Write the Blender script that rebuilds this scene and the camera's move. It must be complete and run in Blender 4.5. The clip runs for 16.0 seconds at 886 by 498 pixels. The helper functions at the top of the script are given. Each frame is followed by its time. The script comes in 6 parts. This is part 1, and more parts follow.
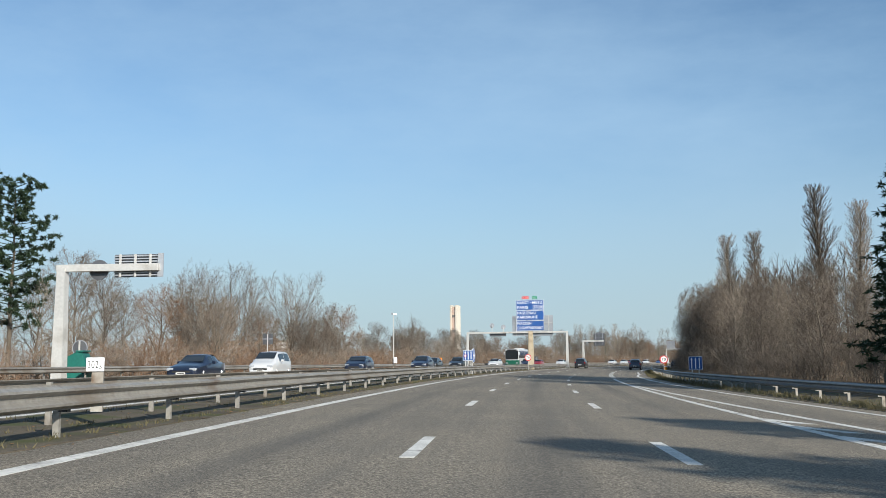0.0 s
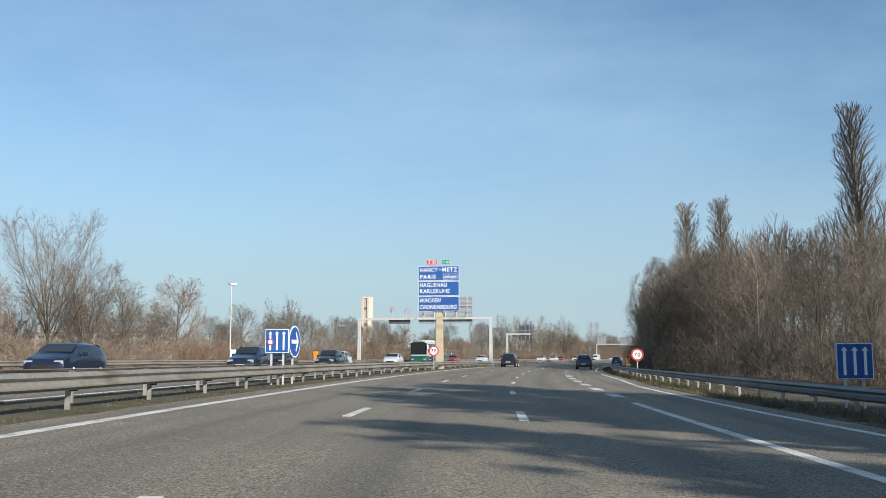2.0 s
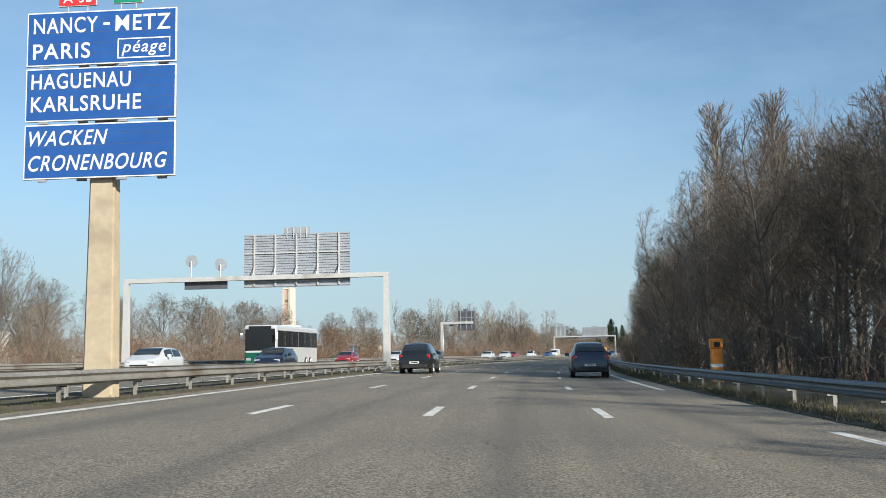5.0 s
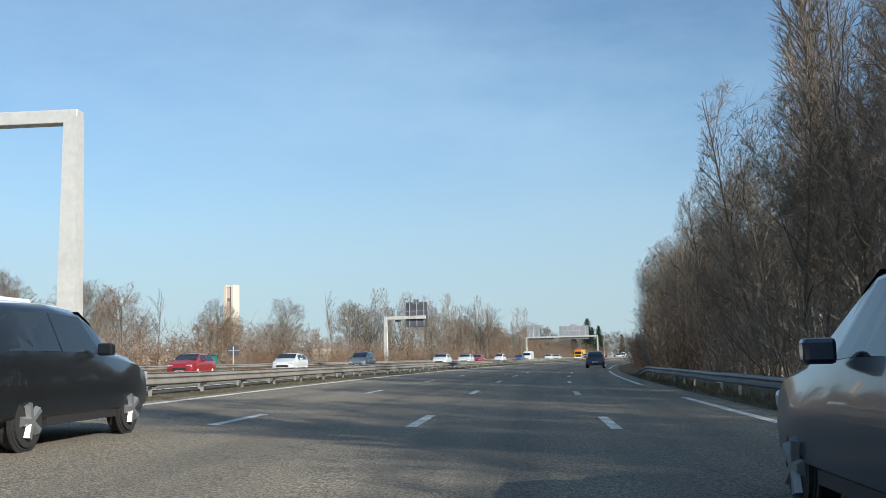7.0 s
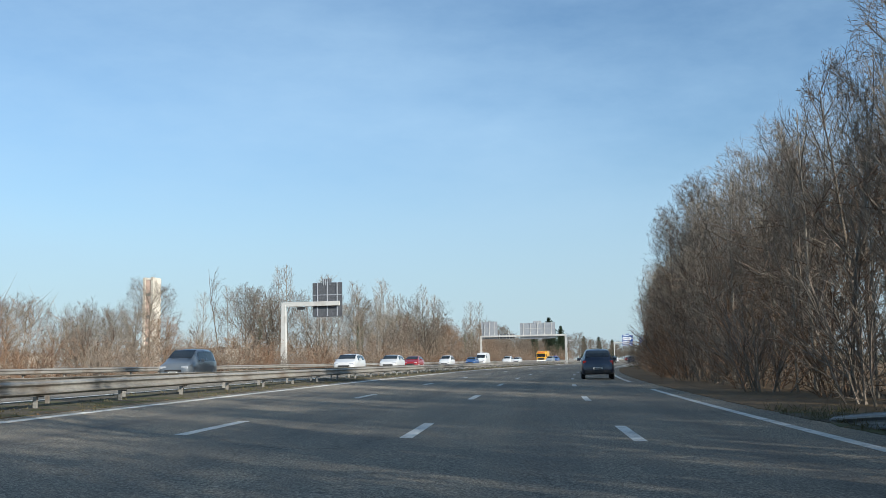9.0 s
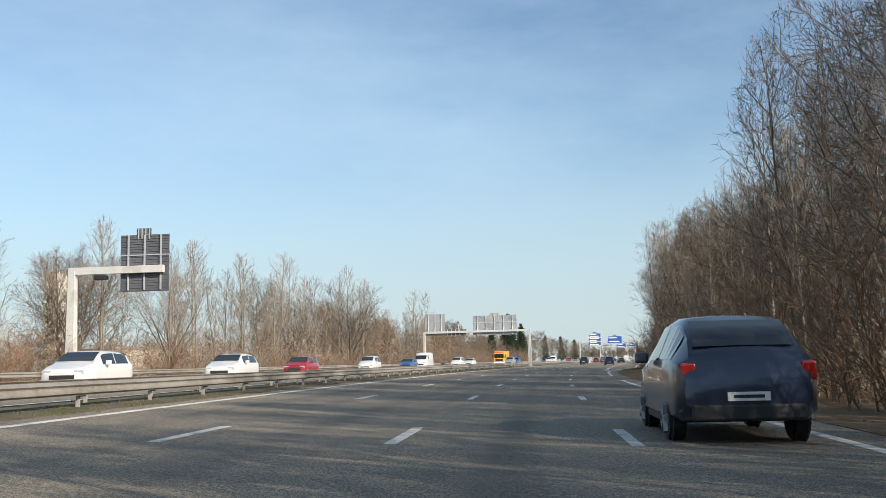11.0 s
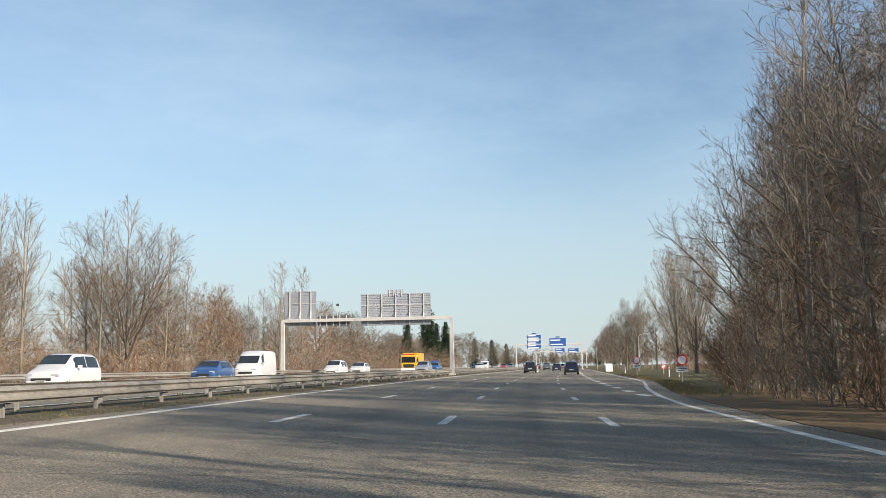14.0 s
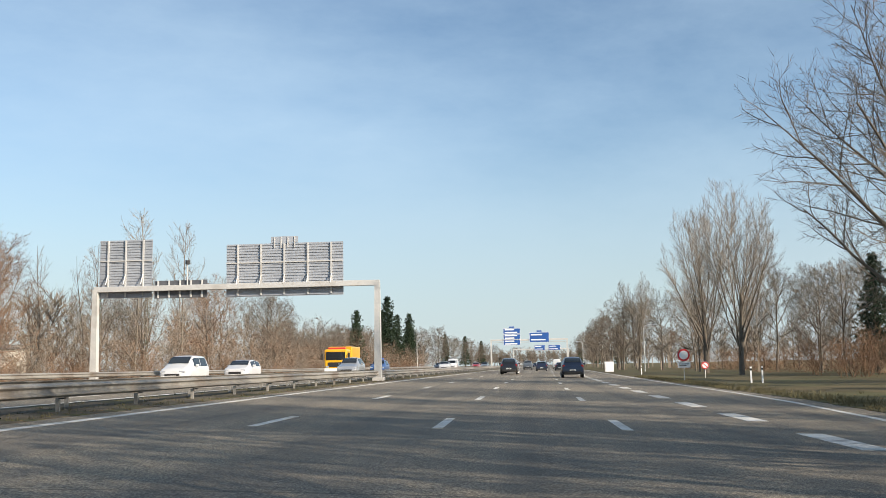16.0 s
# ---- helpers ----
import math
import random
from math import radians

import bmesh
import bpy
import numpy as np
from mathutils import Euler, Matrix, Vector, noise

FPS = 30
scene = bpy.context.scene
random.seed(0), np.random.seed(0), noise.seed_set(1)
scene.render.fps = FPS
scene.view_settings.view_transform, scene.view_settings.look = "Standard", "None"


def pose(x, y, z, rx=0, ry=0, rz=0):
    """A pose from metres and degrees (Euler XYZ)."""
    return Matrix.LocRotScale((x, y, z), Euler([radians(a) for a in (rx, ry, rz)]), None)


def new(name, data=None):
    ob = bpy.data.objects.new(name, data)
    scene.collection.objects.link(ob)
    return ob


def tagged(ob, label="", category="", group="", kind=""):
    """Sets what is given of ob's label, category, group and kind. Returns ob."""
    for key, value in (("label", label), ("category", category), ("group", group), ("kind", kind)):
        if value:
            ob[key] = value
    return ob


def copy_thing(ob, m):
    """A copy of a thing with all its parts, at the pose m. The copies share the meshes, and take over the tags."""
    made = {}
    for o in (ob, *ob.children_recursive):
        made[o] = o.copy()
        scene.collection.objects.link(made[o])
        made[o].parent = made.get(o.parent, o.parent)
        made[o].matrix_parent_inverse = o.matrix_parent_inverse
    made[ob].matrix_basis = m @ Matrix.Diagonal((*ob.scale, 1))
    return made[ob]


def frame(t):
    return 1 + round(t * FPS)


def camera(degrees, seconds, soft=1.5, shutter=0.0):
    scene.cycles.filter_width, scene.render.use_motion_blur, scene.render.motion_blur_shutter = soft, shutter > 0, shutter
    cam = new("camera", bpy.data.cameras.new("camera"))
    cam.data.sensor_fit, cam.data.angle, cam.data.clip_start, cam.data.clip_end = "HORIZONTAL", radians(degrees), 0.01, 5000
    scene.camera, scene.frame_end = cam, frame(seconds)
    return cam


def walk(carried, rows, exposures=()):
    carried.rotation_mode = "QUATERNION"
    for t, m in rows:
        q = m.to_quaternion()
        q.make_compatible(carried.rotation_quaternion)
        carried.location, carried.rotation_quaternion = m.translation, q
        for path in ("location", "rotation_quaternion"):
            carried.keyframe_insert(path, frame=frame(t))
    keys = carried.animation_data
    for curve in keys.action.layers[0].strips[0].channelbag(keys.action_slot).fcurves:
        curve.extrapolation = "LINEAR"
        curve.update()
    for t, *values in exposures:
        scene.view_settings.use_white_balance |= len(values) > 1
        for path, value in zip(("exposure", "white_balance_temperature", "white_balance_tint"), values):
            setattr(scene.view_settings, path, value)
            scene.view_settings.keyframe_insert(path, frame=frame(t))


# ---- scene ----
cam = camera(49.1, 16.0, soft=0.8)
PATH = [
    (0.0, pose(0.027, 0.001, 1.081, 96.724, 0.349, 4.843)),
    (0.5, pose(0.027, 10.864, 1.075, 96.639, 0.346, 3.779)),
    (1.0, pose(0.172, 21.708, 1.070, 96.661, 0.398, 2.483)),
    (1.5, pose(0.581, 32.510, 1.061, 96.673, 0.332, 1.255)),
    (2.0, pose(1.247, 43.324, 1.049, 96.488, 0.119, 0.113)),
    (2.5, pose(2.064, 54.162, 1.038, 96.348, 0.272, -0.651)),
    (3.0, pose(2.965, 64.984, 1.027, 96.342, 0.712, -1.307)),
    (3.5, pose(4.022, 75.794, 1.017, 96.282, 0.853, -1.998)),
    (4.0, pose(5.152, 86.569, 1.008, 96.269, 1.025, -2.465)),
    (4.5, pose(6.304, 97.289, 1.002, 96.295, 1.014, -2.719)),
    (5.0, pose(7.584, 107.990, 0.996, 96.336, 1.044, -3.018)),
    (5.5, pose(8.940, 118.635, 0.992, 96.388, 1.098, -3.414)),
    (6.0, pose(10.371, 129.217, 0.990, 96.437, 1.146, -3.874)),
    (6.5, pose(11.882, 139.733, 0.988, 96.486, 1.189, -4.374)),
    (7.0, pose(13.481, 150.183, 0.988, 96.533, 1.227, -4.899)),
    (7.5, pose(15.174, 160.567, 0.988, 96.580, 1.262, -5.452)),
    (8.0, pose(16.978, 170.891, 0.988, 96.636, 1.287, -6.064)),
    (8.5, pose(18.825, 181.163, 0.988, 96.673, 1.171, -6.742)),
    (9.0, pose(20.875, 191.403, 0.988, 96.645, 1.033, -7.492)),
    (9.5, pose(23.178, 201.635, 0.987, 96.672, 1.239, -8.335)),
    (10.0, pose(25.511, 211.847, 0.987, 96.682, 1.273, -9.072)),
    (10.5, pose(27.952, 222.042, 0.986, 96.697, 1.303, -9.606)),
    (11.0, pose(30.476, 232.227, 0.986, 96.717, 1.329, -9.939)),
    (11.5, pose(33.061, 242.407, 0.988, 96.740, 1.354, -10.169)),
    (12.0, pose(35.706, 252.581, 0.992, 96.759, 1.377, -10.515)),
    (12.5, pose(38.415, 262.745, 0.996, 96.797, 1.122, -11.370)),
    (13.0, pose(41.320, 272.856, 0.998, 96.878, 0.888, -12.326)),
    (13.5, pose(44.394, 282.942, 0.998, 96.915, 0.804, -13.203)),
    (14.0, pose(47.611, 292.986, 0.997, 96.979, 0.976, -14.112)),
    (14.5, pose(50.943, 302.981, 0.995, 96.997, 1.058, -14.747)),
    (15.0, pose(54.325, 312.962, 0.995, 96.955, 1.034, -15.138)),
    (15.5, pose(57.766, 322.951, 0.995, 96.924, 1.082, -15.351)),
    (16.0, pose(61.256, 332.934, 0.996, 96.894, 1.049, -15.501)),
]
EXPOSURE = [(0.0, 0.44, 6350, 9), (5.0, 0.54, 6400, 8), (9.0, 0.60, 6250, 8), (12.0, 0.78, 7250, 13), (16.0, 0.76, 7100, 13)]
walk(cam, PATH, EXPOSURE)

# ---------------------------------------------------------------- light
SUN_AZ, SUN_EL = 143.0, 24.5
world = bpy.data.worlds.new("sky")
scene.world = world
world.use_nodes = True
wn, wl = world.node_tree.nodes, world.node_tree.links
wn.clear()
w_out = wn.new("ShaderNodeOutputWorld")
w_bg = wn.new("ShaderNodeBackground")
w_sky = wn.new("ShaderNodeTexSky")
w_sky.sky_type = "NISHITA"
w_sky.sun_disc = False
w_sky.sun_elevation, w_sky.sun_rotation = radians(SUN_EL), radians(SUN_AZ)
w_sky.air_density, w_sky.dust_density, w_sky.ozone_density = 1.0, 0.3, 1.8
w_bg.inputs["Strength"].default_value = 0.088
# thin high veil of cloud, all over the sky
w_tc = wn.new("ShaderNodeTexCoord")
w_map = wn.new("ShaderNodeMapping")
w_map.inputs["Scale"].default_value = (1.1, 1.9, 3.2)
w_no = wn.new("ShaderNodeTexNoise")
w_no.inputs["Scale"].default_value, w_no.inputs["Detail"].default_value = 1.7, 7.0
w_no.inputs["Roughness"].default_value = 0.62
w_ra = wn.new("ShaderNodeMapRange")
w_ra.inputs["From Min"].default_value, w_ra.inputs["From Max"].default_value = 0.33, 0.76
w_ra.inputs["To Max"].default_value = 0.52
w_mix = wn.new("ShaderNodeMix")
w_mix.data_type = "RGBA"
w_mix.inputs["B"].default_value = (4.7, 5.8, 7.0, 1)
wl.new(w_tc.outputs["Generated"], w_map.inputs["Vector"])
wl.new(w_map.outputs["Vector"], w_no.inputs["Vector"])
wl.new(w_no.outputs["Fac"], w_ra.inputs["Value"])
wl.new(w_ra.outputs["Result"], w_mix.inputs["Factor"])
wl.new(w_sky.outputs["Color"], w_mix.inputs["A"])
# pale blue haze towards the horizon, the same all round
w_sep = wn.new("ShaderNodeSeparateXYZ")
w_hz = wn.new("ShaderNodeMapRange")
w_hz.interpolation_type = "SMOOTHERSTEP"
for k, x in (("From Min", 0.30), ("From Max", -0.02), ("To Min", 0.0), ("To Max", 0.80)):
    w_hz.inputs[k].default_value = x
w_mix2 = wn.new("ShaderNodeMix")
w_mix2.data_type = "RGBA"
w_mix2.inputs["B"].default_value = (3.95, 4.45, 4.95, 1)
wl.new(w_tc.outputs["Generated"], w_sep.inputs[0])
wl.new(w_sep.outputs["Z"], w_hz.inputs["Value"])
wl.new(w_hz.outputs["Result"], w_mix2.inputs["Factor"])
wl.new(w_mix.outputs["Result"], w_mix2.inputs["A"])
w_tint = wn.new("ShaderNodeMix")
w_tint.data_type, w_tint.blend_type = "RGBA", "MULTIPLY"
w_tint.inputs["Factor"].default_value = 1.0
w_tint.inputs["B"].default_value = (0.87, 0.995, 1.05, 1)
wl.new(w_mix2.outputs["Result"], w_tint.inputs["A"])
wl.new(w_tint.outputs["Result"], w_bg.inputs["Color"])
wl.new(w_bg.outputs["Background"], w_out.inputs["Surface"])

sun_data = bpy.data.lights.new("sun", "SUN")
sun_data.energy, sun_data.angle, sun_data.color = 5.0, radians(0.42), (1.0, 0.93, 0.82)
sun = new("sun", sun_data)
az, el = radians(SUN_AZ), radians(SUN_EL)
toward = Vector((math.sin(az) * math.cos(el), math.cos(az) * math.cos(el), math.sin(el)))
sun.matrix_world = Matrix.Translation((60, 100, 80)) @ toward.to_track_quat("Z", "Y").to_matrix().to_4x4()

# ---------------------------------------------------------------- materials
def node_mat(name, dark, light, rough=0.8, metal=0.0, big=0.4, fine=12.0, bump=0.2, spec=0.5, contrast=(0.3, 0.7), detail=6.0,
             stain=None, stain_scale=0.15, stain_cut=(0.55, 0.75), vary=0.0):
    m = bpy.data.materials.new(name)
    m.use_nodes = True
    n, l = m.node_tree.nodes, m.node_tree.links
    b = n["Principled BSDF"]
    geo = n.new("ShaderNodeNewGeometry")
    t1 = n.new("ShaderNodeTexNoise")
    t1.inputs["Scale"].default_value, t1.inputs["Detail"].default_value = fine, detail
    t2 = n.new("ShaderNodeTexNoise")
    t2.inputs["Scale"].default_value, t2.inputs["Detail"].default_value = big, 3.0
    for t in (t1, t2):
        l.new(geo.outputs["Position"], t.inputs["Vector"])
    av = n.new("ShaderNodeMath")
    av.operation = "MULTIPLY_ADD"
    av.inputs[1].default_value = 0.5
    half = n.new("ShaderNodeMath")
    half.operation = "MULTIPLY"
    half.inputs[1].default_value = 0.5
    l.new(t2.outputs["Fac"], half.inputs[0])
    l.new(t1.outputs["Fac"], av.inputs[0])
    l.new(half.outputs[0], av.inputs[2])
    ramp = n.new("ShaderNodeMapRange")
    ramp.inputs["From Min"].default_value, ramp.inputs["From Max"].default_value = contrast
    l.new(av.outputs[0], ramp.inputs["Value"])
    mix = n.new("ShaderNodeMix")
    mix.data_type = "RGBA"
    mix.inputs["A"].default_value, mix.inputs["B"].default_value = (*dark, 1), (*light, 1)
    l.new(ramp.outputs["Result"], mix.inputs["Factor"])
    colour = mix.outputs["Result"]
    if stain:
        t3 = n.new("ShaderNodeTexNoise")
        t3.inputs["Scale"].default_value, t3.inputs["Detail"].default_value = stain_scale, 5.0
        l.new(geo.outputs["Position"], t3.inputs["Vector"])
        r3 = n.new("ShaderNodeMapRange")
        r3.inputs["From Min"].default_value, r3.inputs["From Max"].default_value = stain_cut
        l.new(t3.outputs["Fac"], r3.inputs["Value"])
        m3 = n.new("ShaderNodeMix")
        m3.data_type = "RGBA"
        m3.inputs["B"].default_value = (*stain, 1)
        l.new(r3.outputs["Result"], m3.inputs["Factor"])
        l.new(colour, m3.inputs["A"])
        colour = m3.outputs["Result"]
    if vary:
        oi = n.new("ShaderNodeObjectInfo")
        rr = n.new("ShaderNodeMapRange")
        rr.inputs["To Min"].default_value, rr.inputs["To Max"].default_value = 1 - vary, 1 + vary
        l.new(oi.outputs["Random"], rr.inputs["Value"])
        hs = n.new("ShaderNodeHueSaturation")
        l.new(rr.outputs["Result"], hs.inputs["Value"])
        l.new(colour, hs.inputs["Color"])
        colour = hs.outputs["Color"]
    l.new(colour, b.inputs["Base Color"])
    b.inputs["Roughness"].default_value, b.inputs["Metallic"].default_value = rough, metal
    b.inputs["Specular IOR Level"].default_value = spec
    if bump:
        bp = n.new("ShaderNodeBump")
        bp.inputs["Strength"].default_value, bp.inputs["Distance"].default_value = bump, 0.02
        l.new(t1.outputs["Fac"], bp.inputs["Height"])
        l.new(bp.outputs["Normal"], b.inputs["Normal"])
    return m


def plain_mat(name, colour, rough=0.4, metal=0.0, spec=0.5, coat=0.0, vary=0.0):
    d = tuple(c * 0.86 for c in colour)
    m = node_mat(name, d, colour, rough, metal, 1.2, 25.0, 0.0, spec, vary=vary)
    m.node_tree.nodes["Principled BSDF"].inputs["Coat Weight"].default_value = coat
    return m


def road_mat(name):
    """Old asphalt: pale aggregate, darker oil bands in the lanes, seams across, hairline cracks. UV: metres across, metres along."""
    m = bpy.data.materials.new(name)
    m.use_nodes = True
    n, l = m.node_tree.nodes, m.node_tree.links
    b = n["Principled BSDF"]
    uv = n.new("ShaderNodeUVMap")
    uv.uv_map = "lane"
    sep = n.new("ShaderNodeSeparateXYZ")
    l.new(uv.outputs["UV"], sep.inputs[0])
    geo = n.new("ShaderNodeNewGeometry")

    def noise_tex(scale, detail, vec=None, rough=0.55):
        t = n.new("ShaderNodeTexNoise")
        t.inputs["Scale"].default_value, t.inputs["Detail"].default_value, t.inputs["Roughness"].default_value = scale, detail, rough
        l.new(vec or geo.outputs["Position"], t.inputs["Vector"])
        return t.outputs["Fac"]

    def rng(v, a, c, lo=0.0, hi=1.0):
        r = n.new("ShaderNodeMapRange")
        for k, x in (("From Min", a), ("From Max", c), ("To Min", lo), ("To Max", hi)):
            r.inputs[k].default_value = x
        l.new(v, r.inputs["Value"])
        return r.outputs["Result"]

    def mth(op, a, c):
        q = n.new("ShaderNodeMath")
        q.operation = op
        for i, x in enumerate((a, c)):
            if isinstance(x, (int, float)):
                q.inputs[i].default_value = x
            else:
                l.new(x, q.inputs[i])
        return q.outputs[0]

    def mixc(f, a, c):
        q = n.new("ShaderNodeMix")
        q.data_type = "RGBA"
        l.new(f, q.inputs["Factor"])
        for k, x in (("A", a), ("B", c)):
            if isinstance(x, tuple):
                q.inputs[k].default_value = (*x, 1)
            else:
                l.new(x, q.inputs[k])
        return q.outputs["Result"]

    stretch = n.new("ShaderNodeMapping")
    stretch.inputs["Scale"].default_value = (1.3, 0.035, 1.0)
    l.new(uv.outputs["UV"], stretch.inputs["Vector"])
    grain = noise_tex(26.0, 5.0, rough=0.75)
    fine = noise_tex(48.0, 3.0, rough=0.7)
    patch = noise_tex(0.22, 5.0)
    streak = noise_tex(1.0, 5.0, stretch.outputs["Vector"])
    base = mixc(rng(grain, 0.38, 0.62), (0.078, 0.066, 0.049), (0.310, 0.265, 0.199))
    base = mixc(rng(fine, 0.55, 0.62, 0.0, 0.80), base, (0.50, 0.44, 0.345))
    base = mixc(rng(fine, 0.46, 0.39, 0.0, 0.85), base, (0.036, 0.033, 0.030))
    base = mixc(rng(patch, 0.40, 0.68, 0.0, 0.30), base, (0.085, 0.080, 0.074))
    base = mixc(rng(streak, 0.45, 0.72, 0.0, 0.42), base, (0.075, 0.071, 0.066))
    # oil band down the middle of each lane, 3.09 m apart
    ph = mth("ADD", mth("MULTIPLY", sep.outputs[0], 1 / 3.09), 50.5)
    fr = mth("ABSOLUTE", mth("SUBTRACT", mth("FRACT", ph, 0.0), 0.0), 0.0)
    tri = mth("ABSOLUTE", mth("SUBTRACT", fr, 0.5), 0.0)
    band = mth("MULTIPLY", rng(tri, 0.33, 0.5, 0.0, 0.38), rng(streak, 0.3, 0.6, 0.35, 1.0))
    base = mixc(band, base, (0.055, 0.053, 0.050))
    # seams across the road
    seam_n = mth("MULTIPLY", noise_tex(0.5, 3.0), 0.35)
    seam = mth("FRACT", mth("MULTIPLY", mth("ADD", sep.outputs[1], seam_n), 1 / 41.0), 0.0)
    base = mixc(rng(mth("ABSOLUTE", mth("SUBTRACT", seam, 0.5), 0.0), 0.0009, 0.0004, 0.0, 0.5), base, (0.02, 0.02, 0.02))
    vor = n.new("ShaderNodeTexVoronoi")
    vor.feature = "DISTANCE_TO_EDGE"
    vor.inputs["Scale"].default_value = 0.16
    wob = n.new("ShaderNodeMix")
    wob.data_type = "VECTOR"
    wob.inputs["Factor"].default_value = 0.06
    nz = n.new("ShaderNodeTexNoise")
    nz.inputs["Scale"].default_value, nz.inputs["Detail"].default_value = 0.8, 6.0
    l.new(geo.outputs["Position"], nz.inputs["Vector"])
    sc = n.new("ShaderNodeVectorMath")
    sc.operation = "MULTIPLY_ADD"
    sc.inputs[1].default_value = (2.5, 2.5, 0)
    l.new(nz.outputs["Color"], sc.inputs[0])
    l.new(geo.outputs["Position"], sc.inputs[2])
    l.new(sc.outputs["Vector"], vor.inputs["Vector"])
    crack = mth("MULTIPLY", rng(vor.outputs["Distance"], 0.0035, 0.0015), rng(patch, 0.5, 0.6, 0.0, 0.55))
    base = mixc(crack, base, (0.022, 0.021, 0.020))
    l.new(base, b.inputs["Base Color"])
    l.new(rng(grain, 0.3, 0.7, 0.95, 0.75), b.inputs["Roughness"])
    b.inputs["Specular IOR Level"].default_value = 0.3
    bp = n.new("ShaderNodeBump")
    bp.inputs["Strength"].default_value, bp.inputs["Distance"].default_value = 0.5, 0.008
    l.new(grain, bp.inputs["Height"])
    l.new(bp.outputs["Normal"], b.inputs["Normal"])
    return m


M_ROAD = road_mat("asphalt")
M_PAINT = node_mat("road paint", (0.34, 0.33, 0.30), (0.66, 0.645, 0.60), 0.7, 0, 1.5, 30.0, 0.25, contrast=(0.34, 0.56), stain=(0.22, 0.21, 0.19), stain_scale=3.0, stain_cut=(0.54, 0.72))
M_GROUND = node_mat("winter grass and leaf litter", (0.055, 0.046, 0.025), (0.140, 0.112, 0.058), 0.95, 0, 0.25, 6.0, 0.6, 0.2, stain=(0.088, 0.086, 0.038), stain_scale=0.12, stain_cut=(0.45, 0.66))
M_LITTER = node_mat("woodland leaf litter", (0.07, 0.050, 0.031), (0.20, 0.132, 0.072), 0.95, 0, 0.4, 9.0, 0.8, 0.2)
M_SOIL = node_mat("dusty median soil", (0.050, 0.043, 0.032), (0.145, 0.122, 0.090), 0.95, 0, 0.8, 14.0, 0.8, 0.2, stain=(0.07, 0.075, 0.03), stain_scale=0.9, stain_cut=(0.5, 0.66))
M_GRASS = node_mat("dry grass blades", (0.050, 0.050, 0.022), (0.15, 0.125, 0.065), 0.8, 0, 0.8, 3.0, 0.0, 0.3)
M_RAIL = node_mat("weathered galvanised steel", (0.19, 0.178, 0.16), (0.39, 0.372, 0.338), 0.55, 0.35, 0.5, 9.0, 0.1, stain=(0.17, 0.13, 0.095), stain_scale=0.7, stain_cut=(0.52, 0.74))
M_POST = node_mat("dull galvanised post", (0.22, 0.21, 0.19), (0.40, 0.38, 0.34), 0.6, 0.3, 1.0, 12.0, 0.1, stain=(0.13, 0.09, 0.06), stain_scale=2.0, stain_cut=(0.55, 0.75))
# darker grey than M_RAIL: tree shade on this rail is put into the colour
M_SHADERAIL = node_mat("guard rail steel darkened for shade", (0.10, 0.11, 0.115), (0.21, 0.22, 0.225), 0.5, 0.35, 0.6, 9.0, 0.1, stain=(0.07, 0.065, 0.055), stain_scale=1.2)
M_GANTRY = node_mat("pale galvanised gantry steel", (0.46, 0.46, 0.45), (0.62, 0.61, 0.58), 0.5, 0.2, 0.7, 8.0, 0.05, stain=(0.36, 0.34, 0.31), stain_scale=0.7)
M_ALU = node_mat("ribbed aluminium sign back", (0.29, 0.31, 0.34), (0.41, 0.435, 0.47), 0.45, 0.2, 0.7, 5.0, 0.03)
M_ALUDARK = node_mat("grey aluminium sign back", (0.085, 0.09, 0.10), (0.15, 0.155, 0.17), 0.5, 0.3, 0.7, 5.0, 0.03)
M_POLE = node_mat("tan painted steel column", (0.40, 0.33, 0.23), (0.55, 0.46, 0.33), 0.6, 0.1, 0.8, 6.0, 0.05, stain=(0.30, 0.24, 0.17), stain_scale=0.6, stain_cut=(0.52, 0.7))
M_BLUE = node_mat("blue retroreflective sheeting", (0.018, 0.074, 0.27), (0.025, 0.102, 0.335), 0.35, 0, 0.8, 3.0, 0.0)
M_WHITE = node_mat("white sign sheeting", (0.70, 0.71, 0.72), (0.84, 0.84, 0.84), 0.4, 0, 1.0, 5.0, 0.0)
M_RED = node_mat("red sign sheeting", (0.45, 0.025, 0.030), (0.60, 0.040, 0.040), 0.4, 0, 1.0, 5.0, 0.0)
M_GREEN = node_mat("green sign sheeting", (0.010, 0.20, 0.12), (0.018, 0.27, 0.16), 0.4, 0, 1.0, 5.0, 0.0)
M_BLACK = plain_mat("black sheeting", (0.012, 0.012, 0.012), 0.5)
M_ORANGE = node_mat("orange plastic", (0.70, 0.20, 0.02), (0.85, 0.30, 0.03), 0.5, 0, 1.0, 6.0, 0.0)
M_TEAL = node_mat("faded teal plastic", (0.006, 0.085, 0.070), (0.012, 0.150, 0.120), 0.5, 0, 1.5, 7.0, 0.05)
M_BARK = node_mat("grey brown bark", (0.075, 0.063, 0.050), (0.20, 0.170, 0.135), 0.9, 0, 0.8, 18.0, 0.8, 0.2, vary=0.25)
M_BARKPALE = node_mat("pale grey bark", (0.13, 0.112, 0.09), (0.30, 0.27, 0.22), 0.9, 0, 0.8, 14.0, 0.6, 0.2, vary=0.2)
M_TWIG = node_mat("bare grey brown twigs", (0.115, 0.095, 0.076), (0.245, 0.205, 0.165), 0.9, 0, 0.5, 4.0, 0.0, 0.2, vary=0.28)
